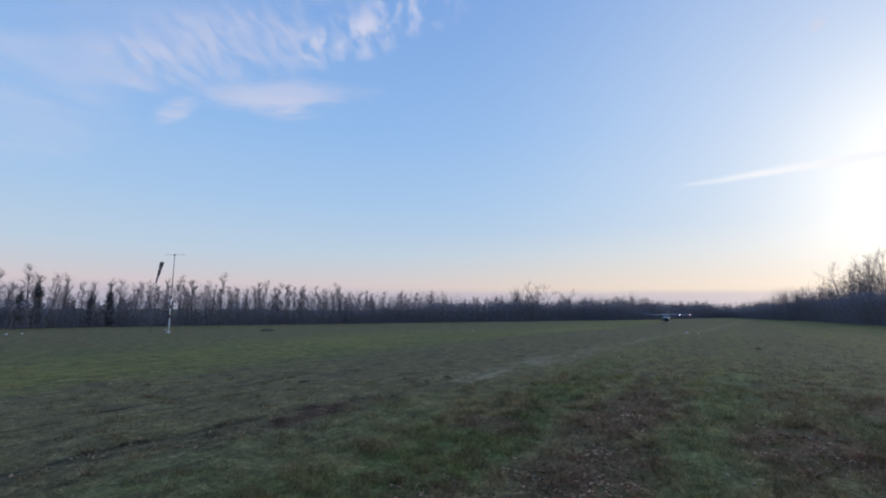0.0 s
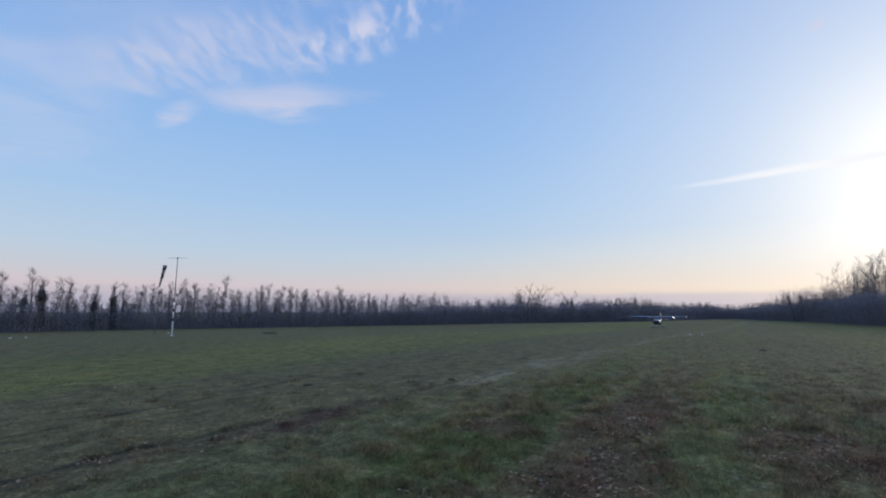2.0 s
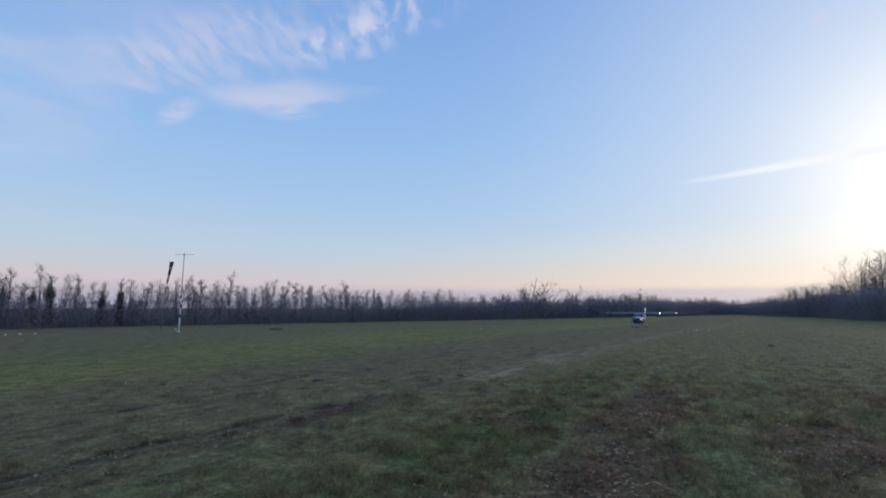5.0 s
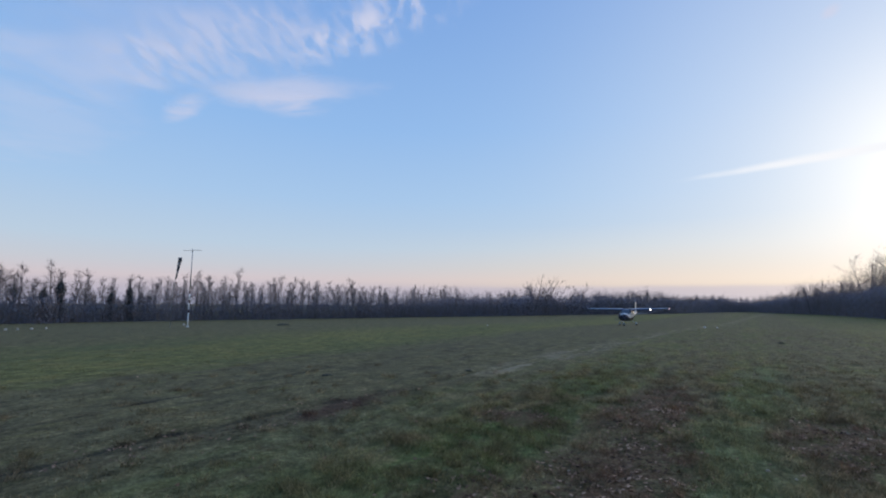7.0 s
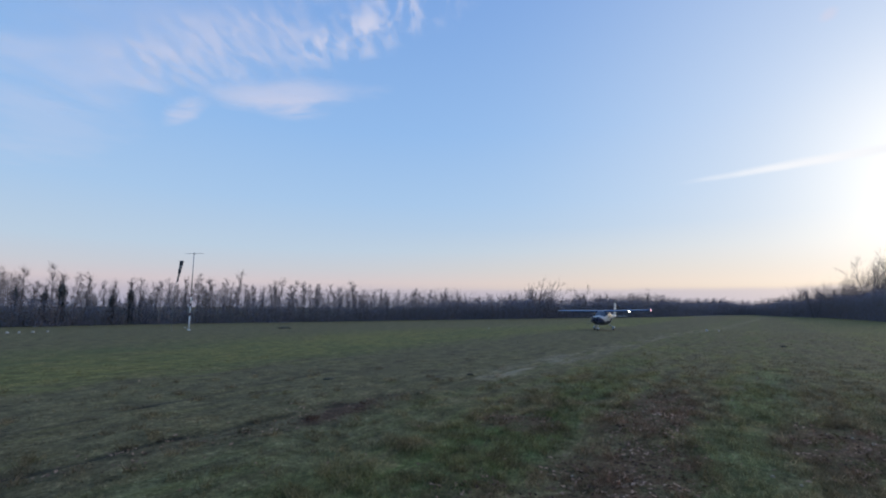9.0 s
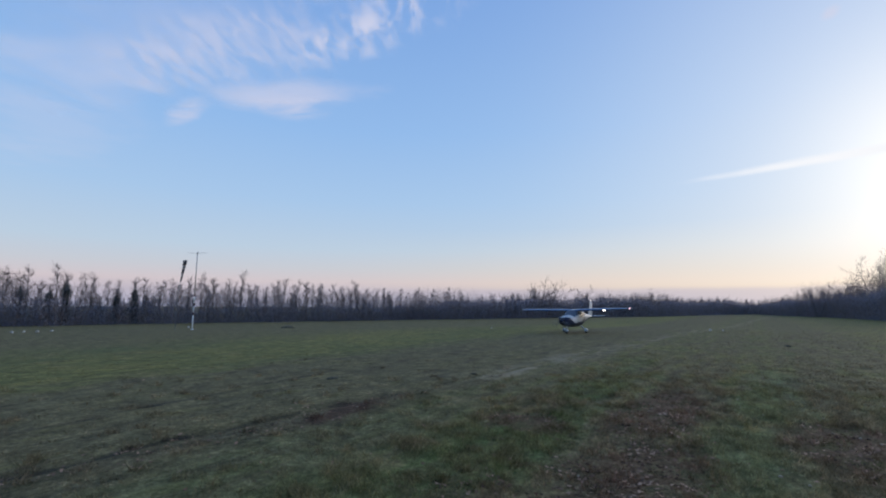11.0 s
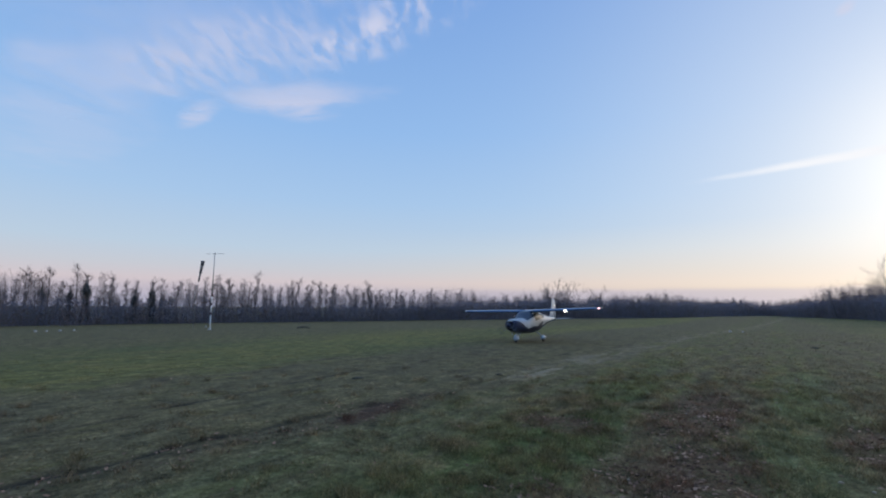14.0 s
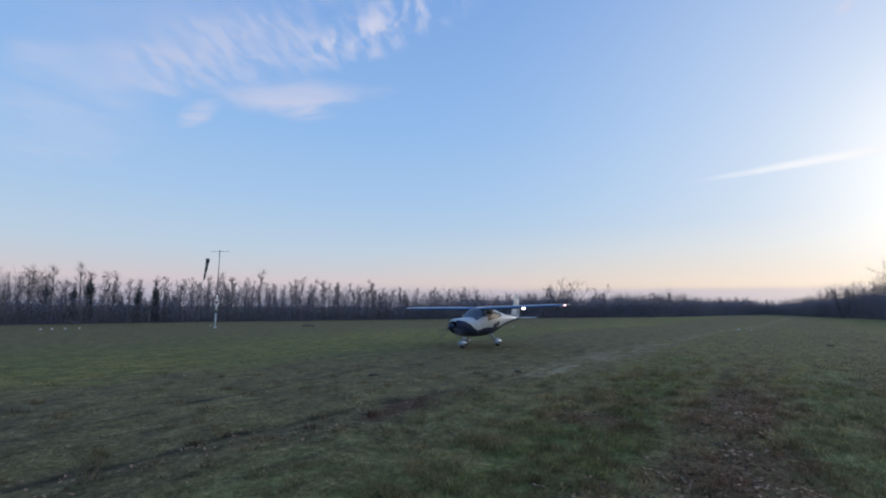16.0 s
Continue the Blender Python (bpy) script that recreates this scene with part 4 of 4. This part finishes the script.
def build_grass():
    rng = np.random.default_rng(3)
    rows = []
    for n, r0, r1, tall, wide in ((210000, 3.4, 13, 0.055, 0.0045), (150000, 7, 26, 0.06, 0.008), (60000, 14, 62, 0.04, 0.02)):
        x, y = scatter(rng, n, r0, r1, 0.75)
        v = x * 0.819 - y * 0.574
        u = x * 0.574 + y * 0.819
        worn = 0.5 * smoothstep(-15, -12, v) * (1 - smoothstep(-7.0, -5.0, v)) + litter_share(u, v) * 0.75 + np.exp(-((v + 7.15 - 0.06 * u) / 0.25) ** 2) * 0.8
        keep = (rng.random(n) < 1 - 0.97 * smoothstep(0.55 * r1, r1, np.hypot(x, y))) & (rng.random(n) < np.clip(0.7 + 0.7 * patchy(x, y, 1.6, 5) + 0.35 * patchy(x, y, 0.5, 6) - worn, 0.12, 1))
        x, y, v = x[keep], y[keep], v[keep]
        lush = np.clip(0.8 + 0.6 * patchy(x, y, 1.1, 8) + 0.3 * patchy(x, y, 0.35, 9), 0.3, 1.9) * (1 - 0.55 * smoothstep(-3.8, -5.2, v))
        h = tall * lush * rng.uniform(0.5, 1.5, len(x))
        a, b = rng.uniform(0, 6.28, len(x)), rng.uniform(0, 6.28, len(x))
        w = wide * rng.uniform(0.6, 1.4, len(x))
        z = height(x, y) - 0.004
        lean = h * rng.uniform(0.3, 1.2, len(x))
        p = np.stack([np.stack([x - w * np.cos(a), y - w * np.sin(a), z], -1), np.stack([x + w * np.cos(a), y + w * np.sin(a), z], -1),
                      np.stack([x + lean * np.cos(b), y + lean * np.sin(b), z + h], -1)], 1)
        rows.append(p.reshape(-1, 3))
    tx, ty = scatter(rng, 2600, 3.6, 15, 0.8)
    tv, tu = tx * 0.819 - ty * 0.574, tx * 0.574 + ty * 0.819
    pick = (rng.random(2600) < np.where(tv > -4.2, 0.7, np.where(tv > -6.5, 0.14, 0.05)) * (1 - 0.85 * litter_share(tu, tv)))
    tx, ty = np.repeat(tx[pick], 50), np.repeat(ty[pick], 50)
    n = len(tx)
    x, y = tx + rng.normal(0, 0.07, n), ty + rng.normal(0, 0.07, n)
    a, b, h = rng.uniform(0, 6.28, n), rng.uniform(0, 6.28, n), rng.uniform(0.05, 0.14, n)
    w, lean, z = rng.uniform(0.003, 0.006, n), h * rng.uniform(0.3, 1.1, n), height(x, y) - 0.004
    rows.append(np.stack([np.stack([x - w * np.cos(a), y - w * np.sin(a), z], -1), np.stack([x + w * np.cos(a), y + w * np.sin(a), z], -1),
                          np.stack([x + lean * np.cos(b), y + lean * np.sin(b), z + h], -1)], 1).reshape(-1, 3))
    ob = numpy_mesh("grass", np.concatenate(rows), 3, M_BLADE)
    tagged(ob, "short uneven winter grass, green and straw-coloured", "grass", kind="stuff")


def build_leaves():
    rng = np.random.default_rng(9)
    x, y = scatter(rng, 110000, 3.6, 17, 0.8)
    v, u = x * 0.819 - y * 0.574, x * 0.574 + y * 0.819
    zone = litter_share(u, v) + 0.25 * np.exp(-((v + 6.5) / 0.6) ** 2) * (u < 9)
    keep = rng.random(len(x)) < np.clip(zone * (0.5 + 0.6 * patchy(x, y, 0.9, 21)) + 0.012 * (v > -5), 0.002, 0.9) * 0.55
    x, y = x[keep], y[keep]
    n = len(x)
    s, a = rng.uniform(0.010, 0.030, n), rng.uniform(0, 6.28, n)
    z = height(x, y) + rng.uniform(0.008, 0.04, n)
    cs, sn = np.cos(a), np.sin(a)
    corners = []
    for u, w in ((-1.3, 0), (0, -0.75), (1.4, 0), (0, 0.75)):
        corners.append(np.stack([x + s * (u * cs - w * sn), y + s * (u * sn + w * cs), z + s * rng.uniform(-0.6, 0.6, n)], -1))
    ob = numpy_mesh("fallen_leaves", np.stack(corners, 1).reshape(-1, 3), 4, M_LEAF)
    tagged(ob, "scattered brown fallen leaves in the grass", "leaves", kind="stuff")


def build_stones():
    rng = random.Random(12)
    meshes = []
    for k in range(3):
        bm = bmesh.new()
        bmesh.ops.create_icosphere(bm, subdivisions=1, radius=1)
        for w in bm.verts:
            w.co *= 1 + 0.5 * noise.noise(w.co * 1.7 + Vector((k * 7, 0, 0)))
            w.co.z *= 0.6
        meshes.append(mesh_of("stone", bm, M_PALE))
    spots = [(4.03, 8.78), (4.2, 9.0), (5.86, 9.88), (6.09, 7.2)]
    while len(spots) < 46:
        u, v = rng.uniform(4.5, 17), rng.choice((rng.gauss(-1.0, 1.0), rng.gauss(1.5, 1.2), rng.gauss(-6, 1)))
        spots.append((u * 0.574 + v * 0.819, u * 0.819 - v * 0.574))
    for x, y in spots:
        if y < 3:
            continue
        ob = new("stone", meshes[rng.randrange(3)])
        s = rng.uniform(0.014, 0.028)
        ob.matrix_basis = pose(x, y, ground_z(x, y) + 0.012, 0, 0, rng.uniform(0, 360))
        ob.scale = (s, s * rng.uniform(0.7, 1.2), s)
        tagged(ob, "small pale stone lying in the grass", "stone", "pale stones in the grass")


build_grass()
build_leaves()
build_stones()

# ---------------------------------------------------------------- high clouds, drifting as one layer
CLOUD_Z = 800.0


def cloud_material(name, scale, cover, stretch, fade, tone=(214, 212, 230), rag=0.45):
    m = bpy.data.materials.new(name)
    m.use_nodes = True
    nt = m.node_tree
    nt.nodes.clear()
    out = nt.nodes.new("ShaderNodeOutputMaterial")
    tex = nt.nodes.new("ShaderNodeTexCoord")
    mid = nt.nodes.new("ShaderNodeVectorMath")
    mid.operation = "SUBTRACT"
    mid.inputs[1].default_value = (0.5, 0.5, 0)
    nt.links.new(tex.outputs["UV"], mid.inputs[0])
    ln = nt.nodes.new("ShaderNodeVectorMath")
    ln.operation = "LENGTH"
    nt.links.new(mid.outputs[0], ln.inputs[0])
    edge = nt.nodes.new("ShaderNodeTexNoise")
    edge.inputs["Scale"].default_value, edge.inputs["Detail"].default_value = 1 / 170, 5
    nt.links.new(tex.outputs["Object"], edge.inputs[0])
    ragged = calc(nt, "ADD", ln.outputs["Value"], calc(nt, "MULTIPLY", calc(nt, "SUBTRACT", edge.outputs[0], 0.5), rag))
    rim = ramp(nt, ragged, [(0.08, (1, 1, 1)), (0.49, (0, 0, 0))], "EASE")
    mp = nt.nodes.new("ShaderNodeMapping")
    mp.inputs["Scale"].default_value = stretch
    nt.links.new(tex.outputs["Object"], mp.inputs[0])

    def fuzz(sc, detail, rough, dist=0.0):
        n = nt.nodes.new("ShaderNodeTexNoise")
        n.inputs["Scale"].default_value, n.inputs["Detail"].default_value, n.inputs["Roughness"].default_value, n.inputs["Distortion"].default_value = sc, detail, rough, dist
        nt.links.new(mp.outputs[0], n.inputs[0])
        return n.outputs[0]

    body = calc(nt, "ADD", calc(nt, "MULTIPLY", fuzz(scale, 5, 0.55, 0.4), 0.6), calc(nt, "MULTIPLY", fuzz(scale * 0.35, 3, 0.5), 0.4))
    dens = calc(nt, "MULTIPLY", ramp(nt, body, [(cover, (0, 0, 0)), (cover + 0.2, (1, 1, 1))], "EASE"), calc(nt, "MULTIPLY", rim, fade), clamp=True)
    em = nt.nodes.new("ShaderNodeEmission")
    em.inputs[0].default_value, em.inputs[1].default_value = lin(*tone), 1.0
    tr = nt.nodes.new("ShaderNodeBsdfTransparent")
    mix = nt.nodes.new("ShaderNodeMixShader")
    nt.links.new(dens, mix.inputs[0])
    nt.links.new(tr.outputs[0], mix.inputs[1])
    nt.links.new(em.outputs[0], mix.inputs[2])
    nt.links.new(mix.outputs[0], out.inputs[0])
    return m


M_RIPPLE = cloud_material("rippled_cloud", 1 / 44, 0.40, (1.0, 0.34, 1), 0.38)
M_FLECK = cloud_material("bright_ripple_cloud", 1 / 40, 0.43, (1.0, 0.38, 1), 0.56, (222, 220, 236))
M_VEIL = cloud_material("veil_cloud", 1 / 260, 0.30, (1, 0.6, 1), 0.17)
M_WISP = cloud_material("wisp_cloud", 1 / 160, 0.32, (0.6, 1, 1), 0.5)
M_TRAIL = cloud_material("contrail_cloud", 1 / 300, 0.05, (1, 1, 1), 0.95, (248, 249, 253), 0.16)
CLOUDS = [  # middle, one half axis, the other
    (M_RIPPLE, -540, 1330, 560, -175, -60, 330), (M_RIPPLE, -880, 1440, 330, -60, -60, 260), (M_FLECK, -230, 1300, 330, -130, 20, 150), (M_FLECK, -60, 1140, 240, -120, 40, 140), (M_VEIL, -741, 1292, 700, -112, -159, 500),
    (M_WISP, -540, 1690, 390, 6, -80, 170), (M_WISP, -560, 1800, 220, 20, -40, 150), (M_WISP, -1010, 1850, 190, -120, -60, 150), (M_VEIL, -1646, 1949, 641, -138, -633, 869), (M_VEIL, -1300, 1560, 500, -121, -99, 366),
    (M_WISP, 1111, 1153, 4, -36, 40, 30), (M_TRAIL, 2270, 2250, 740, -741, 105, 112)]


def build_clouds():
    root = new("cloud_layer")
    tagged(root, "thin rippled pinkish-white high clouds in a blue evening sky", "clouds", kind="structure")
    for i, (mat, x, y, ax, ay, bx, by) in enumerate(CLOUDS):
        bm = bmesh.new()
        uv = bm.loops.layers.uv.new("UVMap")
        n = 8
        grid = [[bm.verts.new((x + ax * a + bx * b, y + ay * a + by * b, CLOUD_Z + 0.7 * i + 3 * math.sin(3 * a) * math.cos(2 * b))) for b in spread(-1, 1, n)] for a in spread(-1, 1, n)]
        for j in range(n - 1):
            for k in range(n - 1):
                f = bm.faces.new((grid[j][k], grid[j + 1][k], grid[j + 1][k + 1], grid[j][k + 1]))
                for loop, (p, q) in zip(f.loops, ((j, k), (j + 1, k), (j + 1, k + 1), (j, k + 1))):
                    loop[uv].uv = (p / (n - 1), q / (n - 1))
        ob = part("cloud_veil", bm, mat, root)
        ob.visible_shadow = False
    return root


clouds = build_clouds()

# ---------------------------------------------------------------- what moves
ROLL = [  # seconds, x, y, heading to the left of the way towards the viewer, lean
    (0.0, 48.48, 88.72, 34.0, 0.4), (4.2, 29.39, 60.78, 35.6, 0.4), (7.0, 21.1, 49.4, 37.0, 0.5), (9.2, 15.1, 41.3, 37.8, 0.75), (11.3, 10.0, 34.3, 37.5, 1.0), (12.0, 8.5, 32.3, 37.3, 1.2),
    (13.0, 6.4, 29.53, 36.0, 1.6), (14.5, 3.6, 25.84, 34.9, 1.6), (15.3, 2.1, 23.73, 34.6, 1.4), (16.0, 0.88, 22.03, 34.3, 1.3)]


SWAY = [  # seconds, swing of the limp sock in degrees
    (0.0, 0), (1.0, -0.6), (2.0, -0.8), (3.0, -4.5), (4.0, -4), (6.5, -3.6), (7.0, -3.6), (8.0, -4), (9.0, -3.6), (11.5, -3.6), (12.0, -3.6), (13.0, -2), (14.0, -3.6), (15.0, -6.8), (15.5, -3.8), (16.0, -5.2)]


def motions():
    walk(sock, [(t, pose(0.02, 0, 5.86, 0, a)) for t, a in SWAY])
    walk(plane, [(t, pose(x, y, ground_z(x, y), r, 0, -90 - a)) for t, x, y, a, r in ROLL])
    prop = next(o for o in plane.children if o.name.startswith("propeller"))
    walk(prop, [(k / 30, pose(2.45, 0, 0.95, 84 * k)) for k in range(481)])
    for w in [o for o in plane.children if "wheel" in o.name and o.type == "EMPTY"]:
        at = w.matrix_basis.translation.copy()
        walk(w, [(k / 15, Matrix.Translation(at) @ pose(0, 0, 0, 0, 75 * k)) for k in range(241)])
    walk(clouds, [(0.0, pose(0, 0, 0)), (8.0, pose(-24.5, 1, 0)), (16.0, pose(-49, 2, 0))])


motions()
